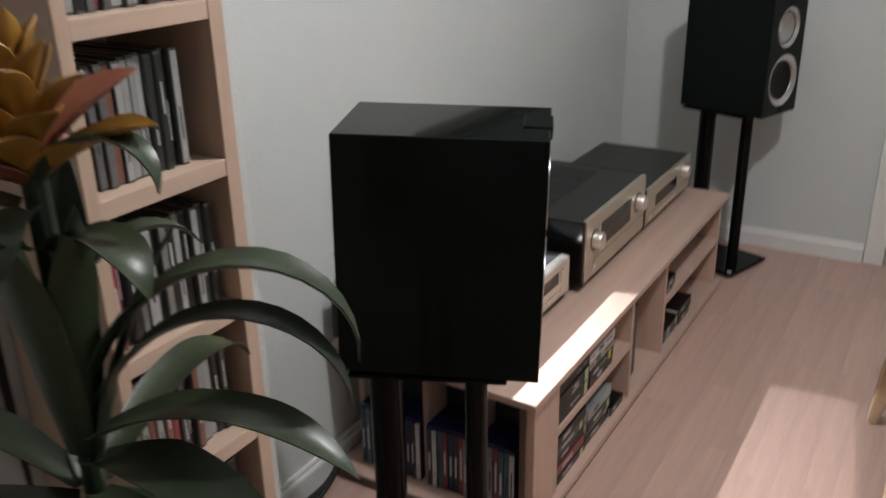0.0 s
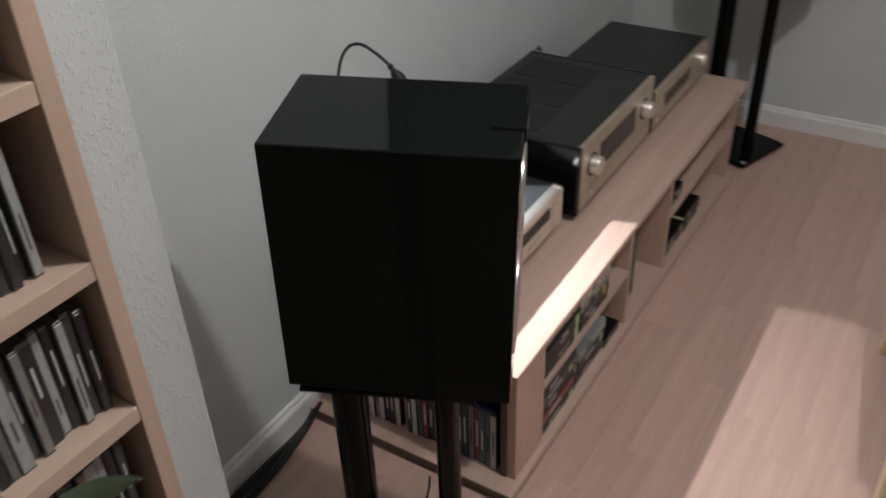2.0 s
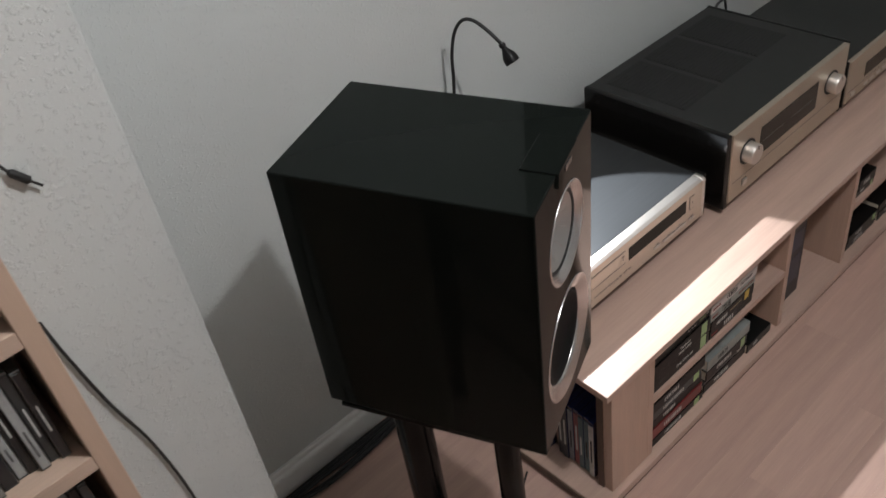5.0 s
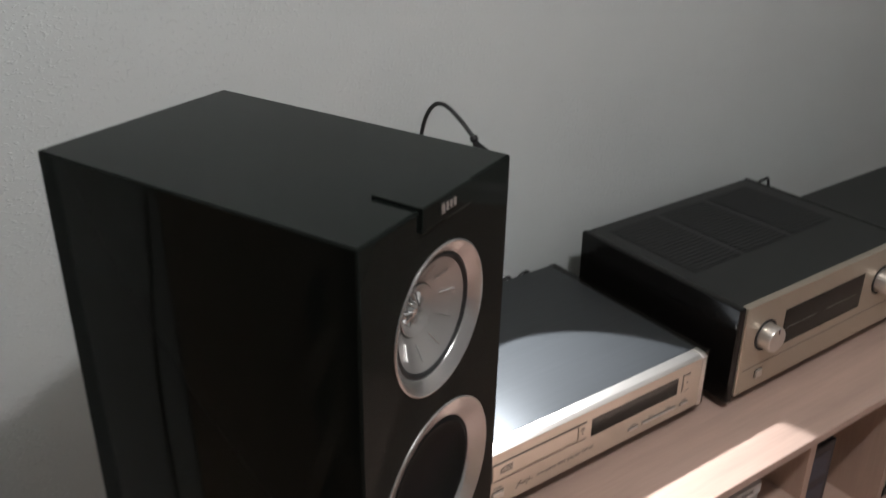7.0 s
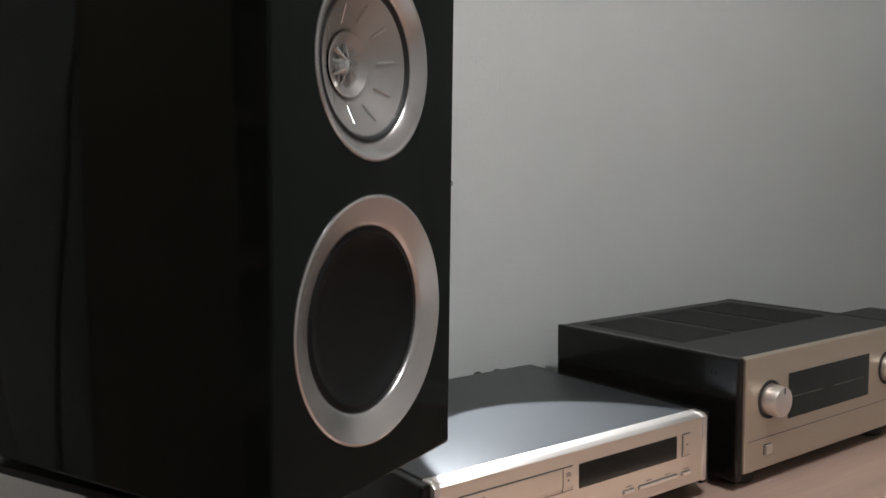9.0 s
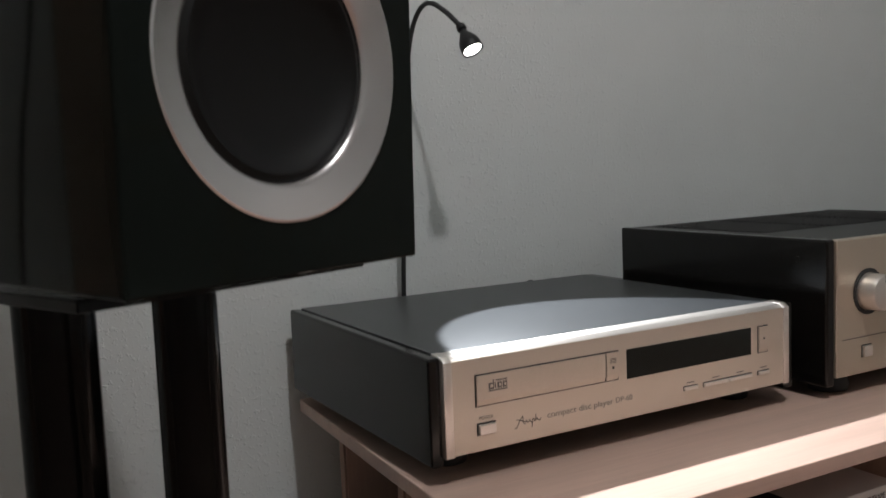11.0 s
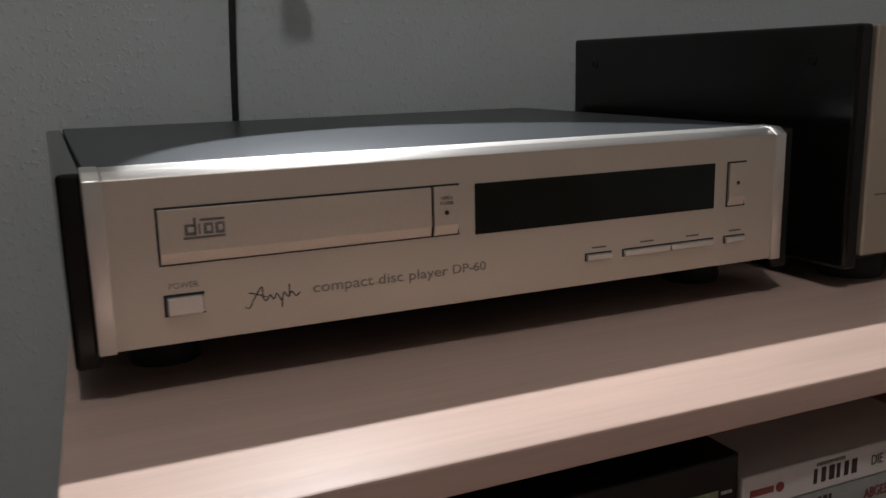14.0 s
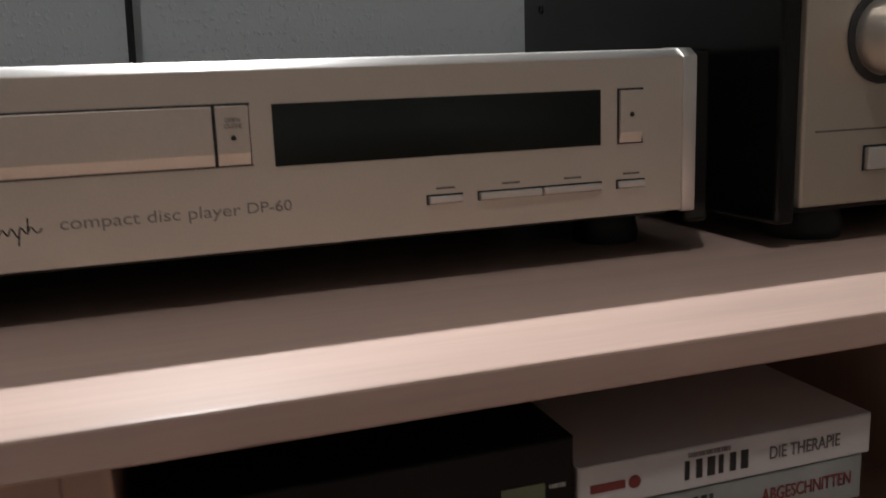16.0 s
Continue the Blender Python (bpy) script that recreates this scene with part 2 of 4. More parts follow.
def skirting(name, a, b, inward):
    """A white skirting board with a rounded top from a to b, standing off the wall along inward."""
    a, b, w = Vector((*a, 0)), Vector((*b, 0)), Vector((*inward, 0))
    prof = [(0, 0), (0.016, 0), (0.016, 0.052), (0.014, 0.058), (0.009, 0.062), (0.008, 0.070), (0.005, 0.074), (0, 0.074)]
    bm = bmesh.new()
    ends = [[bm.verts.new(p + w * d + Vector((0, 0, h))) for d, h in prof] for p in (a, b)]
    for i in range(len(prof)):
        j = (i + 1) % len(prof)
        bm.faces.new((ends[0][i], ends[0][j], ends[1][j], ends[1][i]))
    bm.faces.new(ends[0]), bm.faces.new(ends[1][::-1])
    return structure(name, bm, TRIM, "white profiled skirting board along the wall")


skirting("baseboard_back", (PIER_X + 0.017, BACK), (RIGHT - 0.017, BACK), (0, -1))
skirting("baseboard_right", (RIGHT, BACK - 0.001), (RIGHT, -0.571), (-1, 0))
skirting("baseboard_pier", (PIER_X - 0.001, PIER_Y), (LEFT_W, PIER_Y), (0, -1))
skirting("baseboard_pier_side", (PIER_X, PIER_Y - 0.016), (PIER_X, BACK - 0.017), (1, 0))

# door with its frame in the right wall
door = thing("door_1", "closed off-white panel door in a white frame", "door", (RIGHT, 0, 0), kind="structure")
for lo, hi in (((-0.014, -0.645, 0), (0.13, -0.575, 2.06)), ((-0.014, -1.60, 0), (0.13, -1.53, 2.06)), ((-0.014, -1.53, 1.99), (0.13, -0.645, 2.06))):
    part("door_frame", box(lo, hi, 0.004), TRIM, door, "white painted door frame")
leaf = part("door_leaf", box((0.018, -1.527, 0.008), (0.058, -0.648, 1.987), 0.004), DOORP, door, "off-white door leaf")
part("raised_panel", box((0.010, -1.40, 0.25), (0.020, -0.78, 0.95), 0.006), DOORP, leaf)
part("raised_panel", box((0.010, -1.40, 1.10), (0.020, -0.78, 1.85), 0.006), DOORP, leaf)
part("door_handle", tube([(0.018, -1.46, 1.04), (-0.03, -1.46, 1.04), (-0.035, -1.44, 1.04), (-0.035, -1.33, 1.04)], 0.008), CHROME, leaf, "chrome lever handle", True)


# ---- low cabinet ----
TOP = 0.364
CAB = pose(0, 0, -0.0025, 0, 0, -0.4)  # stands slightly askew to the devices
cab = thing("low_cabinet", "long low beech-veneered media cabinet with open shelves", "cabinet")
cab.matrix_world = CAB
top = box((-0.028, -0.145, TOP - 0.0167), (1.540, 0.405, TOP), 0.0015)
for v in top.verts:
    if v.co.x < 0:
        v.co.x += 0.024 * (v.co.y + 0.145) / 0.55
part("cabinet_top", top, BEECH, cab, "beech-veneered top board with a pale front edge")
part("base_board", box((-0.040, -0.142, 0.012), (1.545, 0.400, 0.032), 0.0015), BEECH, cab)
part("plinth", box((-0.034, -0.139, 0.0025), (1.54, 0.395, 0.012)), EDGE, cab, "dark recessed plinth strip")
part("front_panel", box((0.006, -0.127, 0.032), (0.119, -0.109, 0.346), 0.001), BEECHV, cab)
part("upright", box((0.119, -0.127, 0.032), (0.137, 0.385, 0.346), 0.001), BEECHV, cab)
part("upright", box((0.617, -0.127, 0.032), (0.635, 0.385, 0.346), 0.001), BEECHV, cab)
part("upright", box((0.905, -0.127, 0.032), (0.923, 0.385, 0.346), 0.001), BEECHV, cab)
part("end_panel", box((1.502, -0.127, 0.032), (1.520, 0.385, 0.346), 0.001), BEECHV, cab)
part("back_panel", box((0.137, 0.385, 0.032), (1.502, 0.391, 0.346)), BEECHV, cab)
part("shelf", box((0.137, -0.127, 0.187), (0.617, 0.384, 0.205), 0.001), BEECH, cab)
part("shelf", box((0.923, -0.127, 0.187), (1.502, 0.384, 0.205), 0.001), BEECH, cab)
PALE_EDGE = mat("pale_raw_edge", (0.36, 0.245, 0.19), 0.6)
# black colour of an added board that stands for shade inside the end bays
BAY_SHADE = mat("black_hardboard", (0.010, 0.009, 0.0085), 0.7)
for y, x, edge in ((-0.108, 0.006, EDGE), (0.022, 0.028, PALE_EDGE), (0.155, 0.030, PALE_EDGE), (0.345, 0.036, PALE_EDGE)):
    part("side_divider", box((x, y, 0.032), (0.111, y + 0.016, 0.346), 0.001), BEECHV, cab)
    part("raw_edge", box((x - 0.0035, y + 0.001, 0.032), (x - 0.0005, y + 0.015, 0.346)), edge, cab, "unveneered board edge")
# added sheet: the bays' depth in shade is put in as black
part("back_lining", box((0.1115, -0.108, 0.032), (0.1185, 0.361, 0.346)), BAY_SHADE, cab, "added black board for the shade deep in the end bays")
part("raw_edge", box((-0.0435, -0.140, 0.013), (-0.0405, 0.398, 0.031)), EDGE, cab, "dark unveneered board edge")


# ---- loudspeakers and stands ----
def drilled_box(holes):
    """The speaker box with round holes through its front: (height, radius)."""
    bm = box((-0.1085, -0.165, 0), (0.1085, 0.165, 0.4045), 0.0025, 3)
    front = min(bm.faces, key=lambda f: f.normal.y * f.calc_area())
    rim = list(front.edges)
    bmesh.ops.delete(bm, geom=[front], context="FACES_ONLY")
    for z, rad in holes:
        ring = [bm.verts.new((rad * math.cos(2 * math.pi * k / 64), -0.165, z + rad * math.sin(2 * math.pi * k / 64))) for k in range(64)]
        rim += [bm.edges.new((ring[k], ring[(k + 1) % 64])) for k in range(64)]
    bmesh.ops.triangle_fill(bm, edges=rim, use_beauty=True)
    return bm


def loudspeaker(place, turn, tilt=0.0):
    sp = thing("loudspeaker", "glossy black loudspeaker with two silver-ringed drivers on a metal stand", "loudspeaker", place, turn, "pair of loudspeakers")
    sp.matrix_world = pose(*place, 0, 0, turn) @ pose(0, 0, 0, tilt, 0, 0)
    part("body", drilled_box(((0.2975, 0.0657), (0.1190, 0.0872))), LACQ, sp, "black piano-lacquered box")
    # front driver plates sit proud of the baffle
    for name, z, r, ri in (("upper_driver", 0.2975, 0.0672, 0.0545), ("lower_driver", 0.1190, 0.0888, 0.0672)):
        drv = part(name, lathe([(ri - 0.001, -0.0110), (ri - 0.0006, -0.0072), (ri + 0.0004, -0.0058), (ri + 0.0030, -0.0044), (r - 0.0045, 0.0004), (r - 0.0018, 0.0014), (r - 0.0004, 0.0008), (r, -0.0004), (r, -0.002)], "y", (0, -0.165, z), 96), SILVER, sp, "satin silver trim ring", True)
        if name == "upper_driver":
            part("surround", lathe([(0.0550, -0.0095), (0.0540, -0.0072), (0.0520, -0.0062), (0.0500, -0.0074), (0.0485, -0.0100)], "y", (0, -0.165, z), 72), RUBBER, drv, "black rubber surround", True)
            part("cone", lathe([(0.0495, 0.0), (0.0400, -0.0060), (0.0300, -0.0125), (0.0225, -0.0165)], "y", (0, -0.1565, z), 72), UNIQ, drv, "silver cone", True)
            for k in range(10):
                a = 2 * math.pi * (k + 0.3) / 10
                rib = box((-0.0004, -0.0008, -0.0075), (0.0004, 0.0004, 0.0075), 0.0003, 1)
                bmesh.ops.rotate(rib, verts=rib.verts, matrix=Matrix.Rotation(radians(32), 3, "X"))
                bmesh.ops.translate(rib, verts=rib.verts, vec=(0, 0.0090, 0.0360))
                bmesh.ops.rotate(rib, verts=rib.verts, matrix=Matrix.Rotation(a, 3, "Y"))
                bmesh.ops.translate(rib, verts=rib.verts, vec=(0, -0.1575, z))
                part("cone_rib", rib, CHROME, drv)
            part("waveguide", lathe([(0.0232, -0.0150), (0.0225, -0.0145), (0.0170, -0.0185), (0.0120, -0.0215), (0.0, -0.0225)], "y", (0, -0.157, z), 64), UNIQ, drv, "shallow silver tweeter horn", True)
            part("dome", lathe([(0.0085, 0.0), (0.0075, 0.0030), (0.0055, 0.0052), (0.0030, 0.0064), (0, 0.0068)], "y", (0, -0.1350, z), 32), CHROME, drv, "bright tweeter dome", True)
            for k in range(9):
                a = 2 * math.pi * k / 9
                fin = bmesh.new()
                v = [fin.verts.new(q) for q in ((-0.0009, 0, 0.0055), (0.0009, 0, 0.0055), (0.0026, 0, 0.0150), (-0.0026, 0, 0.0150), (-0.0004, -0.0062, 0.0050), (0.0004, -0.0062, 0.0050), (0.0007, -0.0030, 0.0150), (-0.0007, -0.0030, 0.0150))]
                for f in ((0, 1, 2, 3), (4, 7, 6, 5), (0, 4, 5, 1), (1, 5, 6, 2), (2, 6, 7, 3), (3, 7, 4, 0)):
                    fin.faces.new([v[i] for i in f])
                bmesh.ops.rotate(fin, verts=fin.verts, matrix=Matrix.Rotation(a, 3, "Y"))
                bmesh.ops.translate(fin, verts=fin.verts, vec=(0, -0.1360, z))
                part("fin", fin, CHROME, drv)
        else:
            part("cone", lathe([(0.0672, -0.0095), (0.0650, -0.0080), (0.0620, -0.0066), (0.0590, -0.0080), (0.0570, -0.0105), (0.0450, -0.0155), (0.0300, -0.0190), (0.0150, -0.0207), (0, -0.0212)], "y", (0, -0.165, z), 72), CONE, drv, "matt black domed cone", True)
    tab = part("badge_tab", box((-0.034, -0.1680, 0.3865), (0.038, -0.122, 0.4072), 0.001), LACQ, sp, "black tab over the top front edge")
    part("badge_mark", box((-0.0095, -0.1692, 0.3940), (-0.0045, -0.1678, 0.4020)), SILVER, tab, "silver maker's mark")
    for k in range(3):
        part("badge_mark", box((-0.0028 + k * 0.0055, -0.1690, 0.3945), (0.0012 + k * 0.0055, -0.1678, 0.4015)), SILVER, tab)
    for x, tz in ((-0.02, 0.123), (0.02, 0.123), (-0.02, 0.175), (0.02, 0.175)):
        part("terminal", lathe([(0, 0.012), (0.005, 0.012), (0.0055, 0.010), (0.0055, 0.0), (0.007, -0.002), (0.007, -0.010)], "y", (x, 0.178, tz), 20), CHROME, sp, "metal cable terminal", True)
    return sp


def speaker_stand(place, turn):
    st = thing("speaker_stand", "black metal loudspeaker stand with two round columns on the floor", "speaker stand", place, turn, "pair of speaker stands")
    part("base_plate", box((-0.122, -0.117, 0.008), (0.122, 0.190, 0.020), 0.002), STANDM, st, "black glossy base plate")
    part("top_plate", box((-0.108, -0.106, 0.599), (0.108, 0.160, 0.606), 0.001), STANDM, st, "black top plate")
    for x in (-0.07, 0.07):
        for y in (-0.085, 0.125):
            part("pad", lathe([(0, 0.606), (0.010, 0.606), (0.010, 0.6105), (0, 0.6105)], "z", (x, y, 0), 16), RUBBER, st, "small rubber pad")
    part("column", lathe([(0, 0.020), (0.034, 0.020), (0.034, 0.024), (0.030, 0.026), (0.030, 0.599), (0, 0.599)], "z", (0, 0.118, 0), 40), STANDM, st, "thick black column", True)
    part("column", lathe([(0, 0.020), (0.024, 0.020), (0.024, 0.024), (0.0205, 0.026), (0.0205, 0.599), (0, 0.599)], "z", (0, -0.046, 0), 40), STANDM, st, "slim black column", True)
    for x in (-0.110, 0.110):
        for y in (-0.105, 0.178):
            part("spike", lathe([(0, 0.0), (0.003, 0.0), (0.006, 0.008), (0.006, 0.021), (0.0085, 0.021), (0.0085, 0.027), (0.006, 0.029), (0, 0.029)], "z", (x, y, 0), 20), CHROME, st, "chrome levelling spike", True)
    return st


speaker_stand((-0.281, -0.090, 0), 23.5)
loudspeaker((-0.2880, -0.0848, 0.6125), 23.5, 1.35)
speaker_stand((1.780, -0.098, 0), -19)
loudspeaker((1.780, -0.094, 0.6105), -19, 0)

# ---- disc player ----
cd = thing("disc_player", "champagne-fronted compact disc player with a dark grey lid", "disc player", (0, 0, TOP))
ZB, ZT = 0.0270, 0.1235


def profile_bar(x0, x1, outline, bevel=0.0):
    """An outline of (y, z) points drawn out from x0 to x1."""
    bm = bmesh.new()
    ends = [[bm.verts.new((x, y, z)) for y, z in outline] for x in (x0, x1)]
    for i in range(len(outline)):
        j = (i + 1) % len(outline)
        bm.faces.new((ends[0][i], ends[0][j], ends[1][j], ends[1][i]))
    bm.faces.new(ends[0]), bm.faces.new(ends[1][::-1])
    if bevel:
        bmesh.ops.bevel(bm, geom=list(bm.edges), offset=bevel, segments=2, profile=0.5, affect="EDGES")
    return bm


part("body", box((0.001, 0.0235, ZB - 0.006), (0.474, 0.385, ZT - 0.002), 0.002), SIDEM, cd, "dark grey metal case")
part("lid", box((0.001, 0.0235, ZT - 0.0020), (0.474, 0.385, ZT + 0.0006), 0.0008), GREYTOP, cd, "brushed dark grey lid")
for x0, x1 in ((-0.0130, 0.0005), (0.4745, 0.4915)):
    part("side_cheek", box((x0, 0.006, ZB - 0.010), (x1, 0.390, ZT - 0.0005), 0.003, 3), CHEEK, cd, "black lacquered wooden side")
face = part("front_panel", box((0.004, 0.0, ZB), (0.471, 0.012, ZT - 0.0046), 0.0004, 1), CHAMP, cd, "champagne satin aluminium front")
for x0, x1 in ((-0.001, 0.0085), (0.4665, 0.476)):
    part("edge_trim", profile_bar(x0, x1, [(-0.0012, ZB - 0.001), (-0.0012, ZT - 0.0044), (0.0056, ZT + 0.0003), (0.023, ZT + 0.0012), (0.023, ZB - 0.001)], 0.0009), CHAMPT, face, "polished edge trim", True)
part("top_trim", profile_bar(0.0087, 0.4663, [(0.0, ZT - 0.0046), (0.0064, ZT - 0.0004), (0.0230, ZT + 0.0006), (0.0230, ZT - 0.0046)], 0.0006), CHAMPT, face, "bright bevelled top edge", True)


def recess(x0, x1, z0, z1, y, owner, gap=0.0012):
    """The shade in the joint round a button, drawn as four thin dark strips."""
    for lo, hi in (((x0 - gap, y - 0.0004, z1), (x1 + gap, y + 0.001, z1 + gap)), ((x0 - gap, y - 0.0004, z0 - gap * 0.5), (x1 + gap, y + 0.001, z0)), ((x0 - gap, y - 0.0004, z0), (x0, y + 0.001, z1)), ((x1, y - 0.0004, z0), (x1 + gap * 0.5, y + 0.001, z1))):
        part("joint", box(lo, hi), DARKINK_SHADE, owner)


tz0, tz1 = 0.0715, 0.1015
tray = part("tray_door", profile_bar(0.0345, 0.1925, [(-0.0022, tz1), (-0.0022, tz0 + 0.0062), (-0.0003, tz0 + 0.0002), (0.001, tz0 + 0.0002), (0.001, tz1)], 0.0003), CHAMP, face)
recess(0.0345, 0.1925, tz0, tz1, 0, face)
part("open_button", profile_bar(0.1942, 0.2105, [(-0.0022, tz1), (-0.0022, tz0 + 0.0062), (-0.0003, tz0 + 0.0002), (0.001, tz0 + 0.0002), (0.001, tz1)], 0.0003), CHAMP, face)
recess(0.1942, 0.2105, tz0, tz1, 0, face)
# disc mark on the tray
for x, wide, high in ((0.0478, 0.0062, 0.0062), (0.0550, 0.0012, 0.0062), (0.0578, 0.0052, 0.0062), (0.0640, 0.0052, 0.0062)):
    part("disc_mark", box((x, -0.0026, 0.0868), (x + wide, -0.0019, 0.0868 + high), 0.0004, 1), INK, tray)
    if wide > 0.002:
        part("disc_mark", box((x + 0.0017, -0.00285, 0.0885), (x + wide - 0.0012, -0.0024, 0.0914), 0.0002, 1), CHAMP, tray)
part("disc_mark", box((0.0526, -0.0026, 0.0868), (0.0540, -0.0019, 0.0962)), INK, tray)
for z in (0.0848, 0.0942):
    part("disc_mark", box((0.0470 if z < 0.09 else 0.0560, -0.0026, z), (0.0692, -0.0019, z + 0.0013)), INK, tray)
part("display", box((0.2225, -0.0006, 0.0695), (0.4115, 0.002, 0.1015), 0.0004, 1), GLASSB, face, "dark smoked display window")
part("play_button", profile_bar(0.4235, 0.4385, [(-0.0022, 0.1005), (-0.0022, 0.0700 + 0.0062), (-0.0003, 0.0700 + 0.0002), (0.001, 0.0700 + 0.0002), (0.001, 0.1005)], 0.0003), CHAMP, face)
recess(0.4235, 0.4385, 0.0700, 0.1005, 0, face)
for x0, x1 in ((0.3045, 0.3240), (0.3345, 0.3725), (0.3740, 0.4110), (0.4225, 0.4400)):
    part("push_button", box((x0, -0.0032, 0.0435), (x1, 0.001, 0.0475), 0.0006, 1), CHAMPT, face)
    recess(x0, x1, 0.0435, 0.0475, 0, face, 0.0009)
    part("legend", box(((x0 + x1) / 2 - 0.005, -0.0004, 0.0512), ((x0 + x1) / 2 + 0.006, 0.001, 0.0523)), INK, face)
part("power_button", box((0.0355, -0.0042, 0.0435), (0.0545, 0.001, 0.0535), 0.001), CHAMPT, face)
recess(0.0355, 0.0545, 0.0435, 0.0535, 0, face, 0.0014)
words("power_word", "POWER", 0.0046, on_front(0.0370, -0.0003, 0.0580), PALEINK, face)
words("name_word", "compact disc player", 0.0088, on_front(0.1170, -0.0003, 0.0460), PALEINK, face, 1.22)
words("name_word", "DP-60", 0.0080, on_front(0.2060, -0.0003, 0.0465), PALEINK, face, 1.15)
# maker's script as a plain stroke shape
part("maker_mark", tube([(0.0775, 0, 0.0425), (0.0800, 0, 0.0418), (0.0830, 0, 0.0470), (0.0875, 0, 0.0530), (0.0880, 0, 0.0465), (0.0900, 0, 0.0450), (0.0920, 0, 0.0480), (0.0940, 0, 0.0452), (0.0960, 0, 0.0482), (0.0985, 0, 0.0440), (0.1000, 0, 0.0485), (0.1025, 0, 0.0455), (0.1045, 0, 0.0485), (0.1070, 0, 0.0455), (0.1095, 0, 0.0475)], 0.00042, 6), DARKINK_SHADE, face)
part("maker_mark", tube([(0.0800, 0, 0.0505), (0.0850, 0, 0.0490), (0.0900, 0, 0.0470)], 0.00042, 6), DARKINK_SHADE, face)
part("maker_mark", tube([(0.0995, 0, 0.0478), (0.0985, 0, 0.0400)], 0.00042, 6), DARKINK_SHADE, face)
part("maker_mark", tube([(0.1035, 0, 0.0530), (0.1030, 0, 0.0455)], 0.00042, 6), DARKINK_SHADE, face)
words("small_word", "OPEN", 0.0030, on_front(0.1985, -0.0025, 0.0935), INK, face)
words("small_word", "CLOSE", 0.0030, on_front(0.1980, -0.0025, 0.0905), INK, face)
for x, z, y in ((0.2024, 0.0855, -0.0022), (0.4310, 0.0865, -0.0022)):
    part("arrow_mark", lathe([(0, 0.0006), (0.0014, 0.0004), (0.0014, -0.001)], "y", (x, y, z), 12), DARKINK_SHADE, face)
for x in (0.040, 0.456):
    for y in (0.075, 0.31):
        part("foot", lathe([(0, -0.0025), (0.022, -0.0025), (0.023, 0.003), (0.020, 0.018), (0, 0.018)], "z", (x, y, 0), 28), RUBBER, cd, "black rubber foot", True)

# ---- integrated amplifier ----
amp = thing("amplifier", "large champagne-fronted stereo amplifier with a black vented lid", "amplifier", (0.536, -0.020, TOP))
AW, AD, AB, AT = 0.474, 0.372, 0.024, 0.195
part("body", box((0.002, 0.014, AB - 0.006), (AW - 0.002, AD, AT - 0.002), 0.002), BLACK, amp, "black metal case")
part("lid", box((0.002, 0.012, AT - 0.002), (AW - 0.002, AD, AT), 0.001), AMPTOP, amp, "dark painted lid")
for i in range(3):
    x0 = 0.030 + i * 0.140
    vent = part("vent", box((x0, 0.135, AT - 0.001), (x0 + 0.126, 0.345, AT + 0.0008)), GRILLE, amp, "black perforated vent")
    for k in range(20):
        part("vent_slat", box((x0 + 0.003, 0.140 + k * 0.0102, AT + 0.0006), (x0 + 0.123, 0.1445 + k * 0.0102, AT + 0.0020)), GRILLE, vent)
for x0, x1 in ((-0.012, 0.0025), (AW - 0.0025, AW + 0.008)):
    part("side_cheek", box((x0, 0.003, AB - 0.010), (x1, 0.375, AT + 0.001), 0.003, 3), CHEEK, amp, "black lacquered wooden side")
    part("screw_head", lathe([(0, 0.001), (0.004, 0.001), (0.004, -0.001)], "x", (x0 if x0 < 0 else x1, 0.045, AT - 0.025), 16), BLACK, amp)
    part("screw_head", lathe([(0, 0.001), (0.004, 0.001), (0.004, -0.001)], "x", (x0 if x0 < 0 else x1, 0.335, AT - 0.025), 16), BLACK, amp)
af = part("front_panel", box((0.003, 0.0, AB), (AW - 0.003, 0.014, AT), 0.002, 3), GOLD, amp, "champagne brushed aluminium front")
part("meter_window", box((0.110, -0.0010, 0.089), (0.344, 0.002, 0.159), 0.0006, 1), GLASSB, af, "smoked meter window")
part("scale_mark", box((0.120, -0.0014, 0.121), (0.205, 0.0, 0.1218)), INK, af)
part("scale_mark", box((0.235, -0.0014, 0.121), (0.325, 0.0, 0.1218)), INK, af)
for x, r in ((0.062, 0.0230), (0.405, 0.0230)):
    # shade in the recess round each knob, drawn as a dark ring
    part("collar", lathe([(r + 0.006, 0.0002), (r + 0.006, 0.0012), (r + 0.001, 0.0012), (r + 0.001, 0.0)], "y", (x, 0, 0.127), 48), DARKINK_SHADE, af, "dark shadow ring", True)
    part("knob", lathe([(r, 0.0), (r, 0.020), (r - 0.0015, 0.0235), (r - 0.004, 0.0245), (0, 0.0242)], "y", (x, 0, 0.127), 48), CHAMPT, af, "turned silver knob", True)
    part("pointer", box((x - 0.001, -0.0252, 0.127 + r * 0.55), (x + 0.001, -0.0235, 0.127 + r * 0.92)), DARKINK_SHADE, af)
part("groove", box((0.012, -0.0004, 0.0700), (AW - 0.012, 0.001, 0.0712)), INK, af)
for x in (0.059,):
    part("push_button", box((x - 0.008, -0.004, 0.045), (x + 0.008, 0.001, 0.059), 0.001), CHAMPT, af)
    recess(x - 0.008, x + 0.008, 0.045, 0.059, 0, af, 0.0014)
for x in (0.045, AW - 0.045):
    for y in (0.045, 0.33):
        part("foot", lathe([(0, -0.0025), (0.024, -0.0025), (0.026, 0.004), (0.022, 0.018), (0, 0.018)], "z", (x, y, 0), 28), RUBBER, amp, "black rubber foot", True)

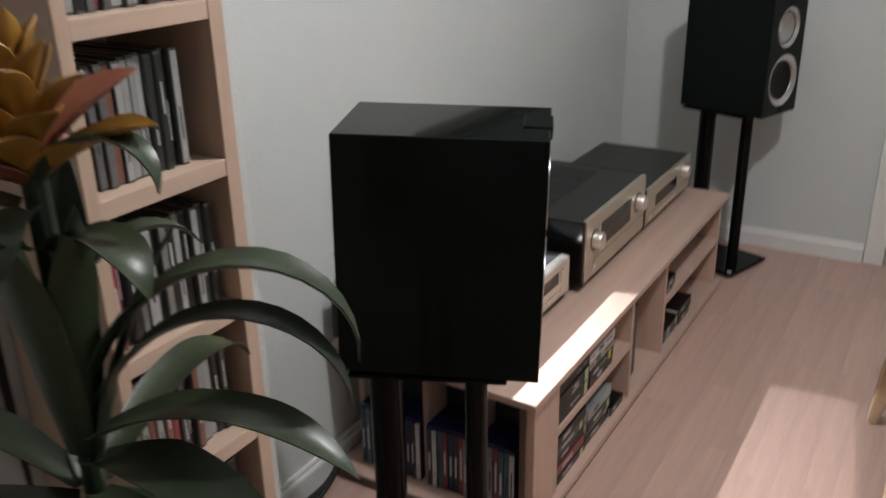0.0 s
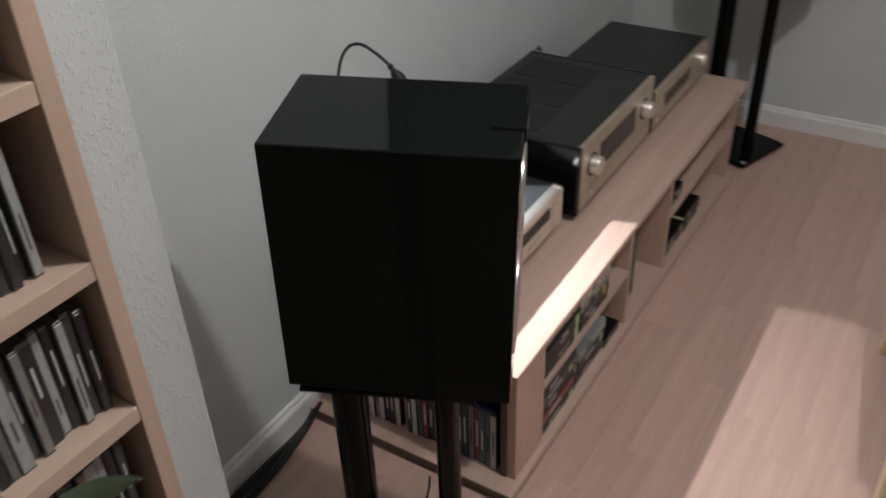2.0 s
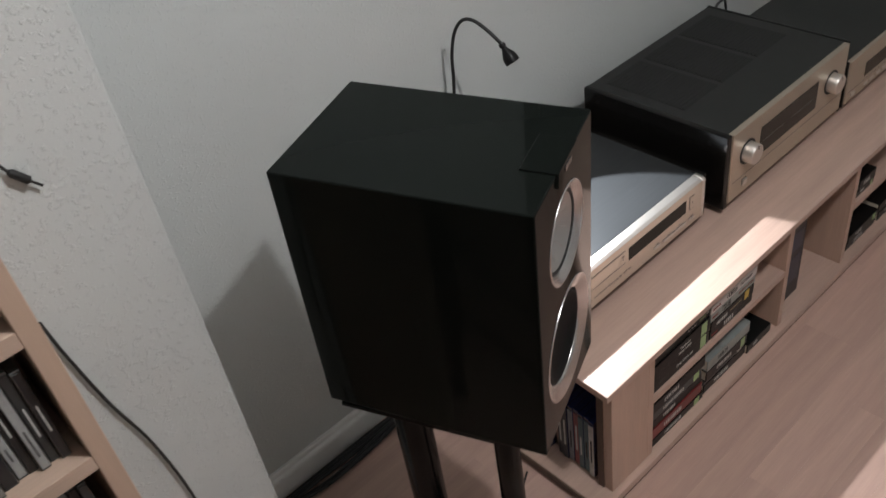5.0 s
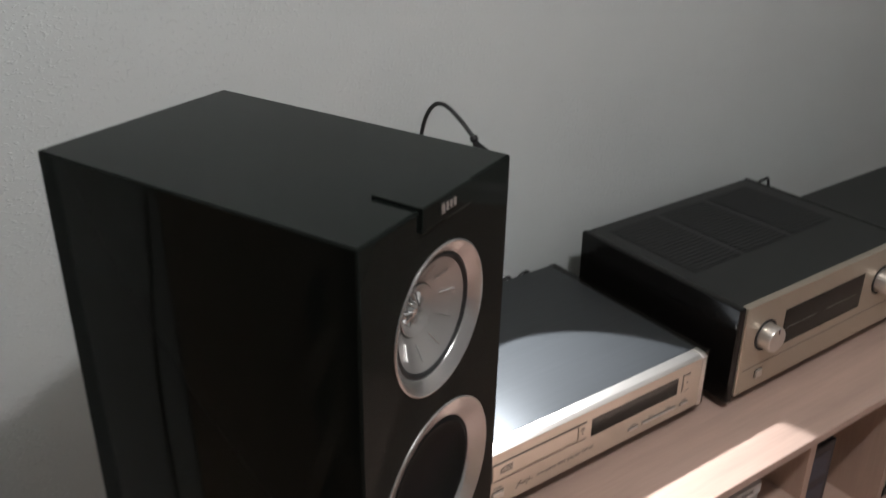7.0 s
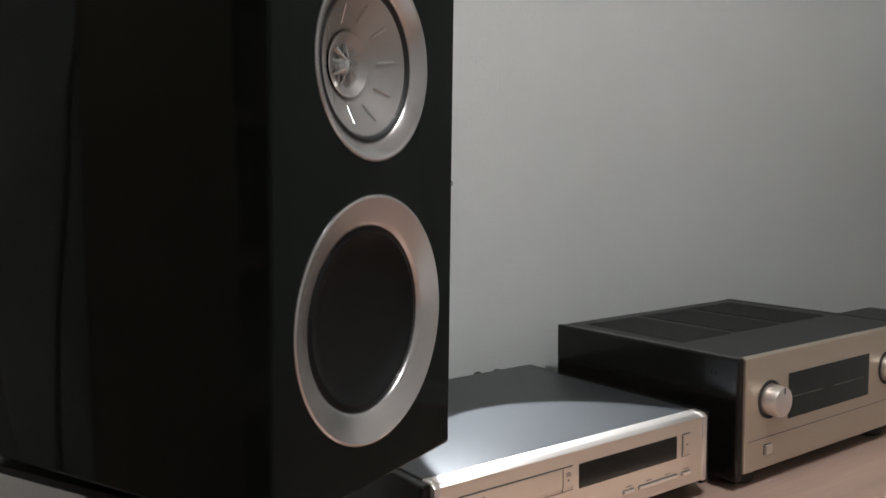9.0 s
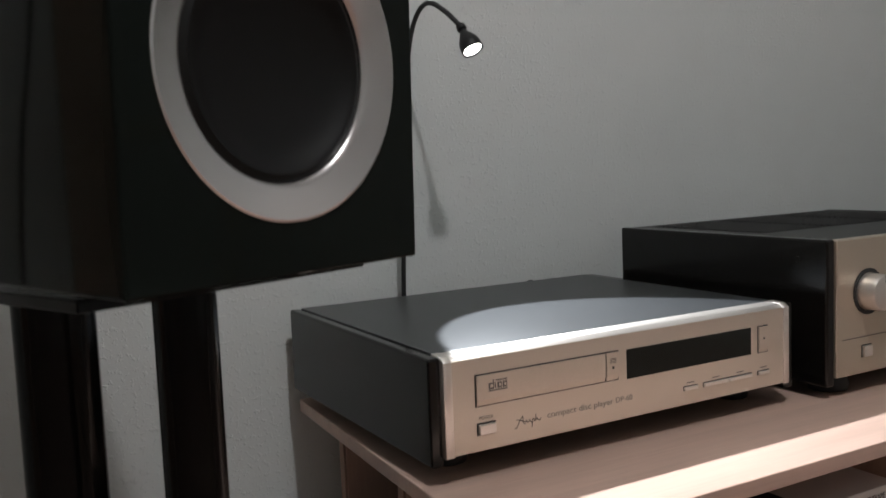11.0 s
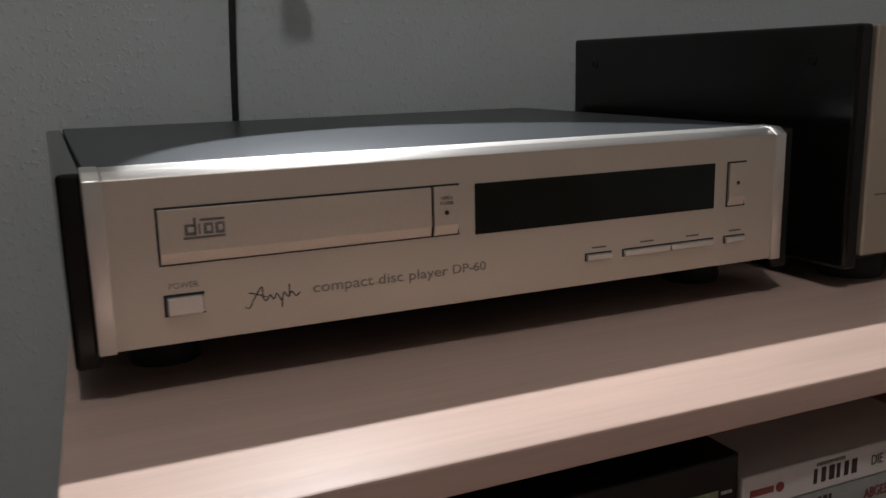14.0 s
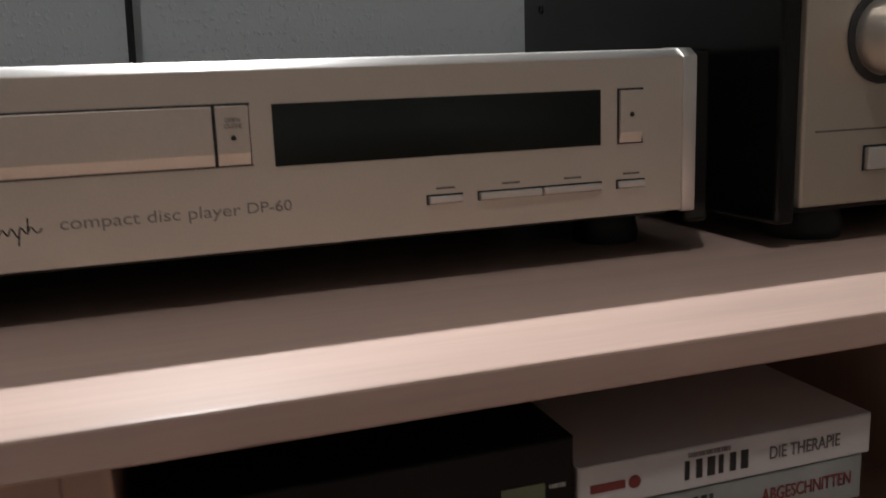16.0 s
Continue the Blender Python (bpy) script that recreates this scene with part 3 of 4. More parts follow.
# ---- tuner ----
tun = thing("tuner", "champagne-fronted stereo tuner with a black lid beside the amplifier", "tuner", (1.030, -0.021, TOP))
TW, TD, TB, TT = 0.462, 0.322, 0.022, 0.136
part("body", box((0.001, 0.012, TB - 0.006), (TW - 0.001, TD, TT - 0.001), 0.002), BLACK, tun, "black metal case")
part("lid", box((0.001, 0.010, TT - 0.001), (TW - 0.001, TD, TT + 0.001), 0.001), AMPTOP, tun, "dark painted lid")
for x0, x1 in ((-0.006, 0.002), (TW - 0.002, TW + 0.006)):
    part("side_cheek", box((x0, 0.003, TB - 0.008), (x1, TD - 0.004, TT), 0.003, 3), CHEEK, tun, "black lacquered wooden side")
tf = part("front_panel", box((0.002, 0.0, TB), (TW - 0.002, 0.012, TT), 0.002, 3), GOLD, tun, "champagne brushed aluminium front")
part("display", box((0.085, -0.0010, 0.060), (0.305, 0.002, 0.098), 0.0006, 1), GLASSB, tf, "dark tuning window")
part("knob", lathe([(0.021, 0.0), (0.021, 0.018), (0.0195, 0.0215), (0.017, 0.0225), (0, 0.022)], "y", (0.378, 0, 0.098), 48), CHAMPT, tf, "turned silver knob", True)
part("groove", box((0.010, -0.0004, 0.0500), (TW - 0.010, 0.001, 0.0510)), INK, tf)
for i in range(7):
    part("push_button", box((0.090 + i * 0.032, -0.003, 0.034), (0.108 + i * 0.032, 0.001, 0.040), 0.0006, 1), CHAMPT, tf)
part("power_button", box((0.024, -0.004, 0.034), (0.042, 0.001, 0.044), 0.001), CHAMPT, tf)
for x in (0.045, TW - 0.045):
    for y in (0.045, 0.27):
        part("foot", lathe([(0, -0.0025), (0.022, -0.0025), (0.024, 0.004), (0.020, 0.016), (0, 0.016)], "z", (x, y, 0), 28), RUBBER, tun, "black rubber foot", True)

# ---- gooseneck lamp ----
lamp = thing("gooseneck_lamp", "small black gooseneck light, switched on, standing behind the disc player", "lamp", (0.157, 0.396, TOP - 0.0025))
off = Vector((0.157, 0.396, TOP - 0.0025))
part("lamp_base", lathe([(0, 0), (0.009, 0), (0.009, 0.018), (0.007, 0.024), (0, 0.024)], "z", (0, 0, 0), 24), BLACK, lamp, "", True)
tip = LAMP_TIP - off
neck_end = tip - LAMP_AXIS * 0.040
part("neck", tube([(0, 0, 0.02), (0.001, -0.001, 0.12), (0.005, -0.006, 0.25), (0.012, -0.013, 0.38), (0.013, -0.017, 0.4325), (0.013, -0.033, 0.4825), (0.014, -0.057, 0.5115), (0.016, -0.085, 0.5175), (0.022, -0.113, 0.5025), tuple(neck_end)], 0.0033, 12), RUBBER, lamp, "thin bendable black neck", True)
head = lathe([(0, 0.0), (0.0060, 0.0), (0.0065, -0.006), (0.0045, -0.009), (0.0060, -0.013), (0.0125, -0.025), (0.0140, -0.032), (0.0140, -0.040), (0.0120, -0.040), (0.0105, -0.031), (0, -0.031)], "z", (0, 0, 0), 32)
turn = (-LAMP_AXIS).to_track_quat("Z", "Y").to_matrix().to_4x4()
bmesh.ops.transform(head, verts=head.verts, matrix=Matrix.Translation(neck_end) @ turn)
hd = part("lamp_head", head, BLACK, lamp, "bell-shaped black lamp head", True)
lens = lathe([(0.0104, -0.0312), (0.0114, -0.0382), (0.0085, -0.0396), (0, -0.0402)], "z", (0, 0, 0), 28)
bmesh.ops.transform(lens, verts=lens.verts, matrix=Matrix.Translation(neck_end) @ turn)
part("led_lens", lens, GLOW, hd, "lit white lens", True)


# ---- disc tower ----
TX0, TX1, TY0, TY1 = -0.960, -0.758, -0.098, 0.072
tower = thing("disc_tower", "tall narrow birch rack full of music discs against the wall", "shelf")
for x, thick in ((TX0, 0.016), (TX1 - 0.016, 0.0205)):
    part("side_panel", box((x, TY0, 0), (x + thick, TY1, 2.02), 0.001), BIRCH, tower, "pale birch side panel")
part("back_panel", box((TX0 + 0.016, TY1 - 0.004, 0.02), (TX1 - 0.016, TY1, 2.0)), BIRCH, tower)
part("top_board", box((TX0 + 0.016, TY0 + 0.001, 2.002), (TX1 - 0.016, TY1 - 0.005, 2.020), 0.001), BIRCHX, tower)
BOARDS = [0.055, 0.226, 0.398, 0.567, 0.735, 0.906, 1.081, 1.252, 1.425, 1.595, 1.765]
for z in BOARDS:
    part("shelf_board", box((TX0 + 0.016, TY0 + 0.001, z - 0.020), (TX1 - 0.016, TY1 - 0.005, z), 0.001), BIRCHX, tower, "birch shelf board")

SPINES = [(0.46, 0.46, 0.45), (0.022, 0.022, 0.025), (0.36, 0.36, 0.36), (0.035, 0.038, 0.038), (0.17, 0.17, 0.175), (0.015, 0.015, 0.015), (0.22, 0.075, 0.05), (0.40, 0.40, 0.38), (0.07, 0.08, 0.085), (0.26, 0.11, 0.075), (0.30, 0.04, 0.06), (0.11, 0.10, 0.09), (0.035, 0.045, 0.06), (0.29, 0.275, 0.25)]
SPINE_M = [mat("disc_spine_" + w, tuple(0.74 * q for q in c), 0.28, vary=0.18, scale=60, coat=0.15) for w, c in zip("white black pale charcoal grey jet rust cream slate brick crimson umber navy stone".split(), SPINES)]
CLEAR = mat("clear_case_edge", (0.10, 0.11, 0.11), 0.12, vary=0.2, scale=40, coat=0.4)
rnd = random.Random(7)


def case(x0, y0, z0, w, d, h, spine, owner_group, name, label, facing="y", lean=0.0):
    """One disc case: clear shell, printed spine with a title bar."""
    ob = thing(name, label, "disc case", (x0, y0, z0), 0, owner_group)
    if facing == "x":
        ob.matrix_world = pose(x0, y0, z0, 0, 0, -90)
    if lean:
        ob.matrix_world = ob.matrix_world @ pose(0, 0, 0, 0, lean, 0)
    part("shell", box((0.0003, 0.001, 0), (w - 0.0003, d, h), 0.0006, 1), CLEAR, ob)
    sp = part("spine", box((0.0009, 0.0, 0.003), (w - 0.0009, 0.0016, h - 0.003), 0.0003, 1), spine, ob)
    ink = DARKINK_SHADE if spine.name.split("_")[-1] in ("white", "pale", "cream", "stone", "grey") else WHITEINK
    a = h * rnd.uniform(0.15, 0.5)
    b = a + h * rnd.uniform(0.12, 0.35)
    part("title_bar", box((w * 0.42, -0.0003, a), (w * 0.58, 0.001, min(b, h * 0.9))), ink, sp)
    return ob


for i, z in enumerate(BOARDS):
    near = 3 <= i <= 8
    x, end = TX0 + 0.0175, TX1 - 0.0175 - (0.022 if i == 6 else 0.004)
    if not near:
        bm = bmesh.new()
        while x < end - 0.011:
            box((x + 0.0003, TY0 + 0.022, z), (x + 0.0098, TY0 + 0.145, z + 0.125), 0, bm=bm)
            x += 0.0103
        tagged(mesh_ob("disc_row", bm, [CLEAR]), "row of plastic music disc cases", "disc cases", kind="stuff")
        continue
    while x < end - 0.0105:
        w = 0.0102 if rnd.random() < 0.86 else rnd.choice((0.0062, 0.0148))
        if x + w > end:
            break
        fat = z > 1.2 and x < TX0 + 0.06
        s = rnd.choice(SPINE_M)
        if i == 6:
            s = SPINE_M[[5, 1, 3, 4, 9, 0, 7, 2, 0, 3, 5, 0, 6, 9][min(13, int((x - TX0) / 0.0125))]]
        elif i == 5:
            s = SPINE_M[[4, 2, 10, 1, 4, 0, 8, 13, 1, 0, 5, 0, 3, 1][min(13, int((x - TX0) / 0.0125))]]
        case(x, TY0 + 0.020 + rnd.uniform(0, 0.010), z, w, 0.122, rnd.uniform(0.1235, 0.1265), s, "music discs in the tower", "disc_case", "plastic music disc case with a printed spine, upright in the rack")
        x += w + 0.0004

# ---- films in the open cabinet end ----
BLUE = mat("blue_film_case", (0.012, 0.02, 0.085), 0.25, vary=0.15, coat=0.2)
FILM_M = [mat("film_spine_" + w, c, 0.3, vary=0.35, scale=45) for w, c in zip("dark steel bone red ink teal".split(), [(0.03, 0.03, 0.035), (0.22, 0.23, 0.25), (0.55, 0.53, 0.50), (0.22, 0.04, 0.04), (0.02, 0.03, 0.06), (0.06, 0.12, 0.14)])]
for y0, y1 in ((-0.090, 0.021), (0.039, 0.154), (0.172, 0.344)):
    y = y1 - 0.001
    while y - 0.0145 > y0:
        w = 0.0138
        fc = thing("film_case", "blue plastic film disc case, upright on the cabinet's base", "film case", (0.008 + rnd.uniform(0, 0.006), y, 0.032), -90, "films in the cabinet end")
        fc.matrix_world = CAB @ fc.matrix_world
        part("case_shell", box((0.0002, 0.0012, 0), (w - 0.0002, 0.096, 0.171), 0.001, 1), BLUE, fc)
        sp = part("spine_sheet", box((0.0010, 0.0, 0.002), (w - 0.0010, 0.0015, 0.160), 0.0003, 1), rnd.choice(FILM_M), fc)
        part("title_bar", box((w * 0.36, -0.0003, 0.045), (w * 0.64, 0.001, rnd.uniform(0.09, 0.13))), rnd.choice((WHITEINK, WHITEINK, DARKINK_SHADE)), sp)
        y -= w + 0.0003

# ---- books ----
PAPER = mat("book_pages", (0.62, 0.57, 0.47), 0.9, vary=0.12, scale=1, stretch=(4, 4, 500))
BK_BLACK = mat("black_book_cover", (0.006, 0.0065, 0.0065), 0.28, vary=0.15, spec=0.2)
BK_WHITE = mat("white_book_cover", (0.66, 0.63, 0.61), 0.35, vary=0.05)
BK_SILVER = mat("silver_green_book_cover", (0.30, 0.34, 0.33), 0.28, 0.3, 0.25, 12)
BK_RED = mat("red_book_cover", (0.16, 0.02, 0.02), 0.3)
BK_BLUE = mat("blue_grey_book_cover", (0.028, 0.034, 0.042), 0.3)
GREENL = mat("green_label", (0.36, 0.52, 0.25), 0.4, vary=0.08)
YELLOWL = mat("yellow_label", (0.62, 0.45, 0.08), 0.4, vary=0.08)
REDINK = mat("red_ink", (0.22, 0.035, 0.032), 0.5)


def name_bar(x0, x1, z0, z1, ink, owner):
    """Unreadable or withheld lettering: a row of plain upright bars."""
    count = max(3, round((x1 - x0) / (0.62 * (z1 - z0))))
    step = (x1 - x0) / count
    bm = bmesh.new()
    for i in range(count):
        box((x0 + i * step, -0.0004, z0), (x0 + (i + 0.42 + 0.24 * (i * 7 % 3) / 2) * step, 0.001, z1), bm=bm)
    tagged(part("name_bar", bm, ink, owner), kind="stuff")



def book(x, y, z, w, d, h, cover, label, turn=0.0):
    """A paperback lying flat: folded cover with a slightly rounded spine, and its pages. Spine to -y."""
    ob = thing("book", label, "book", (x, y, z), turn, "stacked books")
    ob.matrix_world = CAB @ pose(x, y, z, 0, 0, turn)
    c = box((0, 0, 0), (w, 0.003, h), 0.0012, 2)
    box((0, 0.001, 0), (w, d, 0.0008), bm=c)
    box((0, 0.001, h - 0.0008), (w, d, h), bm=c)
    part("cover", c, cover, ob)
    part("pages", box((0.0015, 0.003, 0.0009), (w - 0.0015, d - 0.0015, h - 0.0009)), PAPER, ob)
    return ob


BARDIM = mat("dim_ink", (0.035, 0.038, 0.036), 0.5)
Z1, YB = 0.205, -0.121
bk = book(0.143, YB, Z1, 0.186, 0.125, 0.0390, BK_BLACK, "black paperback with a green label, lying on the shelf")
words("title", "Jung, blond, tot", 0.0105, on_front(0.076, -0.0004, 0.016), WHITEINK, bk, 0.84)
part("colour_label", box((0.157, -0.0006, 0.004), (0.176, 0.001, 0.035)), GREENL, bk, "green label")
name_bar(0.020, 0.052, 0.014, 0.024, BARDIM, bk)
bk = book(0.141, YB - 0.001, Z1 + 0.0392, 0.188, 0.125, 0.0370, BK_BLACK, "black paperback with white title lettering and a green label")
words("title", "Teuflische", 0.0100, on_front(0.086, -0.0004, 0.0205), WHITEINK, bk, 0.86)
words("title", "Versprechen", 0.0100, on_front(0.080, -0.0004, 0.0095), WHITEINK, bk, 0.86)
part("colour_label", box((0.158, -0.0006, 0.003), (0.177, 0.001, 0.034)), GREENL, bk, "green label")
name_bar(0.018, 0.050, 0.009, 0.018, BARDIM, bk)
bk = book(0.143, YB + 0.002, Z1 + 0.0764, 0.188, 0.125, 0.0355, BK_BLACK, "glossy black paperback on top of the stack")
words("title", "Das Verlies", 0.0072, on_front(0.112, -0.0004, 0.0085), WHITEINK, bk, 0.86)
part("colour_label", box((0.152, -0.0006, 0.0080), (0.173, 0.001, 0.0160)), mat("dim_green_label", (0.20, 0.25, 0.13), 0.4), bk, "dull green label")
name_bar(0.040, 0.098, 0.0075, 0.0125, BARDIM, bk)
name_bar(0.1755, 0.184, 0.0125, 0.0145, WHITEINK, bk)

bk = book(0.334, YB, Z1, 0.158, 0.122, 0.0245, BK_BLACK, "black paperback with bold white lettering")
name_bar(0.052, 0.088, 0.007, 0.018, WHITEINK, bk)
name_bar(0.094, 0.128, 0.010, 0.014, BK_BLUE, bk)
part("publisher_mark", box((0.006, -0.0004, 0.008), (0.028, 0.001, 0.013)), REDINK, bk)
bk = book(0.335, YB - 0.001, Z1 + 0.0247, 0.158, 0.122, 0.0260, BK_BLACK, "black paperback with silver lettering and a yellow label")
name_bar(0.020, 0.060, 0.006, 0.014, WHITEINK, bk)
name_bar(0.028, 0.058, 0.017, 0.020, INK, bk)
name_bar(0.068, 0.112, 0.010, 0.015, mat("gilt_ink", (0.30, 0.26, 0.16), 0.5), bk)
part("colour_label", box((0.122, -0.0006, 0.003), (0.138, 0.001, 0.0255)), YELLOWL, bk, "yellow label")
bk = book(0.333, YB, Z1 + 0.0509, 0.162, 0.122, 0.0245, BK_SILVER, "silvery green paperback in the stack")
words("title", "ABGESCHNITTEN", 0.0100, on_front(0.100, -0.0004, 0.0095), REDINK, bk, 0.70)
name_bar(0.042, 0.074, 0.013, 0.020, DARKINK_SHADE, bk)
name_bar(0.042, 0.074, 0.004, 0.011, DARKINK_SHADE, bk)
part("publisher_mark", box((0.006, -0.0004, 0.009), (0.026, 0.001, 0.014)), REDINK, bk)
bk = book(0.3315, YB - 0.001, Z1 + 0.0758, 0.167, 0.122, 0.0215, BK_WHITE, "white paperback with grey lettering on top of the stack")
words("title", "DIE THERAPIE", 0.0095, on_front(0.104, -0.0004, 0.0075), INK, bk, 0.74)
name_bar(0.056, 0.094, 0.0055, 0.0150, DARKINK_SHADE, bk)
name_bar(0.058, 0.082, 0.0165, 0.0188, INK, bk)
part("publisher_mark", box((0.006, -0.0004, 0.0080), (0.024, 0.001, 0.0120)), REDINK, bk)
part("publisher_mark", lathe([(0, 0.0005), (0.0032, 0.0004), (0.0032, -0.001)], "y", (0.029, 0, 0.0100), 16), REDINK, bk)

covers = [BK_BLACK, BK_RED, BK_BLACK, BK_BLUE, BK_BLACK, BK_SILVER, BK_BLACK]


def stack(x, z, w, top, seed, first=0, dark=False):
    r = random.Random(seed)
    k = first
    while True:
        h = r.uniform(0.019, 0.031)
        if z + h > top:
            break
        c = BK_BLACK if dark else covers[k % len(covers)]
        b = book(x + r.uniform(-0.003, 0.003), YB + r.uniform(-0.002, 0.006), z, w + r.uniform(-0.006, 0.004), 0.122, h, c, "paperback book lying in a stack on the cabinet shelf")
        name_bar(w * 0.25, w * r.uniform(0.45, 0.65), h * 0.33, h * 0.68, WHITEINK if c != BK_SILVER else DARKINK_SHADE, b)
        if r.random() < 0.5:
            part("colour_label", box((w * 0.82, -0.0006, h * 0.1), (w * 0.92, 0.001, h * 0.9)), r.choice((GREENL, WHITEINK)), b, "coloured label")
        z += h + 0.0002
        k += 1


stack(0.142, 0.032, 0.186, 0.166, 3, 0)
stack(0.334, 0.032, 0.160, 0.150, 5, 2)
stack(0.500, 0.032, 0.095, 0.075, 9, 4)
stack(0.955, 0.032, 0.150, 0.080, 11, 0, True)
stack(1.115, 0.032, 0.150, 0.105, 12, 2, True)
stack(0.945, 0.205, 0.085, 0.262, 13, 2, True)
bx = thing("storage_box", "dark navy cardboard box standing in the cabinet's middle bay", "box", (0.640, -0.115, 0.032), 0)
bx.matrix_world = CAB @ pose(0.645, -0.095, 0.032)
part("carton", box((0, 0, 0), (0.115, 0.25, 0.225), 0.002), mat("dark_navy_carton", (0.007, 0.009, 0.014), 0.35), bx)
part("printed_panel", box((0.012, -0.0006, 0.05), (0.103, 0.001, 0.13)), FILM_M[4], bx, "dim printed panel")
part("printed_panel", box((0.012, -0.0006, 0.15), (0.103, 0.001, 0.205)), FILM_M[4], bx, "dim printed panel")

# ---- picture on the wall ----
pic = thing("wall_screen", "flat black screen hung on the white wall above the amplifier", "screen", (0, BACK, 0))
part("casing", box((0.42, -0.050, 1.314), (1.30, -0.004, 1.82), 0.004), BLACK, pic)
part("screen_glass", box((0.435, -0.052, 1.328), (1.285, -0.0495, 1.805)), GLASSB, pic)
part("wall_bracket", box((0.75, -0.005, 1.45), (1.0, 0.0, 1.65)), BLACK, pic)

# ---- chair ----
ch = thing("chair", "pale birch chair with a white quilted seat pad", "chair", (0.60, -1.005, 0), 7)


def leg(a, b, ra, rb):
    bm = bmesh.new()
    rings = []
    for p, r in ((a, ra), ((Vector(a) + Vector(b)) / 2, (ra + rb) / 2 * 1.05), (b, rb)):
        rings.append([bm.verts.new(Vector(p) + Vector((sx * r, sy * r * 0.62, 0))) for sx, sy in ((-1, -1), (1, -1), (1, 1), (-1, 1))])
    for u, v in zip(rings, rings[1:]):
        for k in range(4):
            bm.faces.new((u[k], u[(k + 1) % 4], v[(k + 1) % 4], v[k]))
    bm.faces.new(rings[0][::-1]), bm.faces.new(rings[2])
    bmesh.ops.bevel(bm, geom=list(bm.edges), offset=0.004, segments=2, affect="EDGES")
    return bm


SEAT = 0.365
for sy in (1, -1):
    part("front_leg", leg((-0.29, 0.235 * sy, 0), (-0.20, 0.205 * sy, SEAT), 0.020, 0.036), CHAIRW, ch, "tapered slanting leg", True)
    part("rear_leg", leg((0.30, 0.235 * sy, 0), (0.19, 0.205 * sy, SEAT), 0.020, 0.036), CHAIRW, ch, "tapered slanting leg", True)
    part("side_rail", box((-0.20, 0.205 * sy - 0.012, SEAT - 0.055), (0.19, 0.205 * sy + 0.012, SEAT), 0.006), CHAIRW, ch)
    part("back_post", tube([(0.17, 0.19 * sy, SEAT), (0.21, 0.19 * sy, SEAT + 0.14), (0.25, 0.16 * sy, SEAT + 0.33)], 0.014), CHAIRW, ch, "", True)
part("front_rail", tube([(-0.215, 0.20, SEAT - 0.03), (-0.235, 0.10, SEAT - 0.03), (-0.235, -0.10, SEAT - 0.03), (-0.215, -0.20, SEAT - 0.03)], 0.016), CHAIRW, ch, "", True)
part("backrest", tube([(0.215, 0.20, SEAT + 0.30), (0.27, 0.10, SEAT + 0.33), (0.28, 0, SEAT + 0.34), (0.27, -0.10, SEAT + 0.33), (0.215, -0.20, SEAT + 0.30)], 0.022), CHAIRW, ch, "curved wooden back", True)
part("seat_panel", box((-0.22, -0.215, SEAT - 0.004), (0.21, 0.215, SEAT + 0.010), 0.004), CHAIRW, ch)
pad = part("seat_pad", box((-0.265, -0.235, SEAT + 0.010), (0.200, 0.250, SEAT + 0.048), 0.018, 5), CUSHION, ch, "white quilted seat pad", True)
part("piping", tube([(-0.23, 0.251, SEAT + 0.029), (0.165, 0.251, SEAT + 0.029), (0.201, 0.215, SEAT + 0.029), (0.201, -0.20, SEAT + 0.029), (0.165, -0.236, SEAT + 0.029), (-0.23, -0.236, SEAT + 0.029), (-0.266, -0.20, SEAT + 0.029), (-0.266, 0.215, SEAT + 0.029), (-0.235, 0.250, SEAT + 0.029)], 0.003, 8), CUSHION, pad, "white corded edge", True)

# ---- flowering plant ----
PX, PY, PZ = -1.085, -0.215, 0.930
plinth = thing("plant_stand", "plain dark wooden stand under the flowering plant", "plant stand", (PX, PY, 0))
part("stand_top", box((-0.12, -0.12, 0.66), (0.12, 0.12, 0.68), 0.003), EDGE, plinth)
for sx in (-1, 1):
    for sy in (-1, 1):
        part("leg", box((sx * 0.1 - 0.012, sy * 0.1 - 0.012, 0), (sx * 0.1 + 0.012, sy * 0.1 + 0.012, 0.66), 0.002), EDGE, plinth)
LOW = 0.11  # the pot sits this much under the leaves
plant = thing("flowering_plant", "bromeliad with orange flower and arching green leaves in a pot", "plant", (PX, PY, 0.79 - LOW))
part("pot", lathe([(0, 0), (0.055, 0), (0.060, 0.004), (0.078, 0.125), (0.082, 0.130), (0.080, 0.136), (0.074, 0.130), (0.070, 0.120), (0, 0.118)], "z", (0, 0, 0), 40), POT, plant, "dark red glazed pot", True)
part("flower_stem", tube([(0, 0, 0.11), (0.004, 0.002, 0.30), (0.004, 0.002, 0.40 + LOW)], 0.010, 10), LEAFD, plant, "", True)


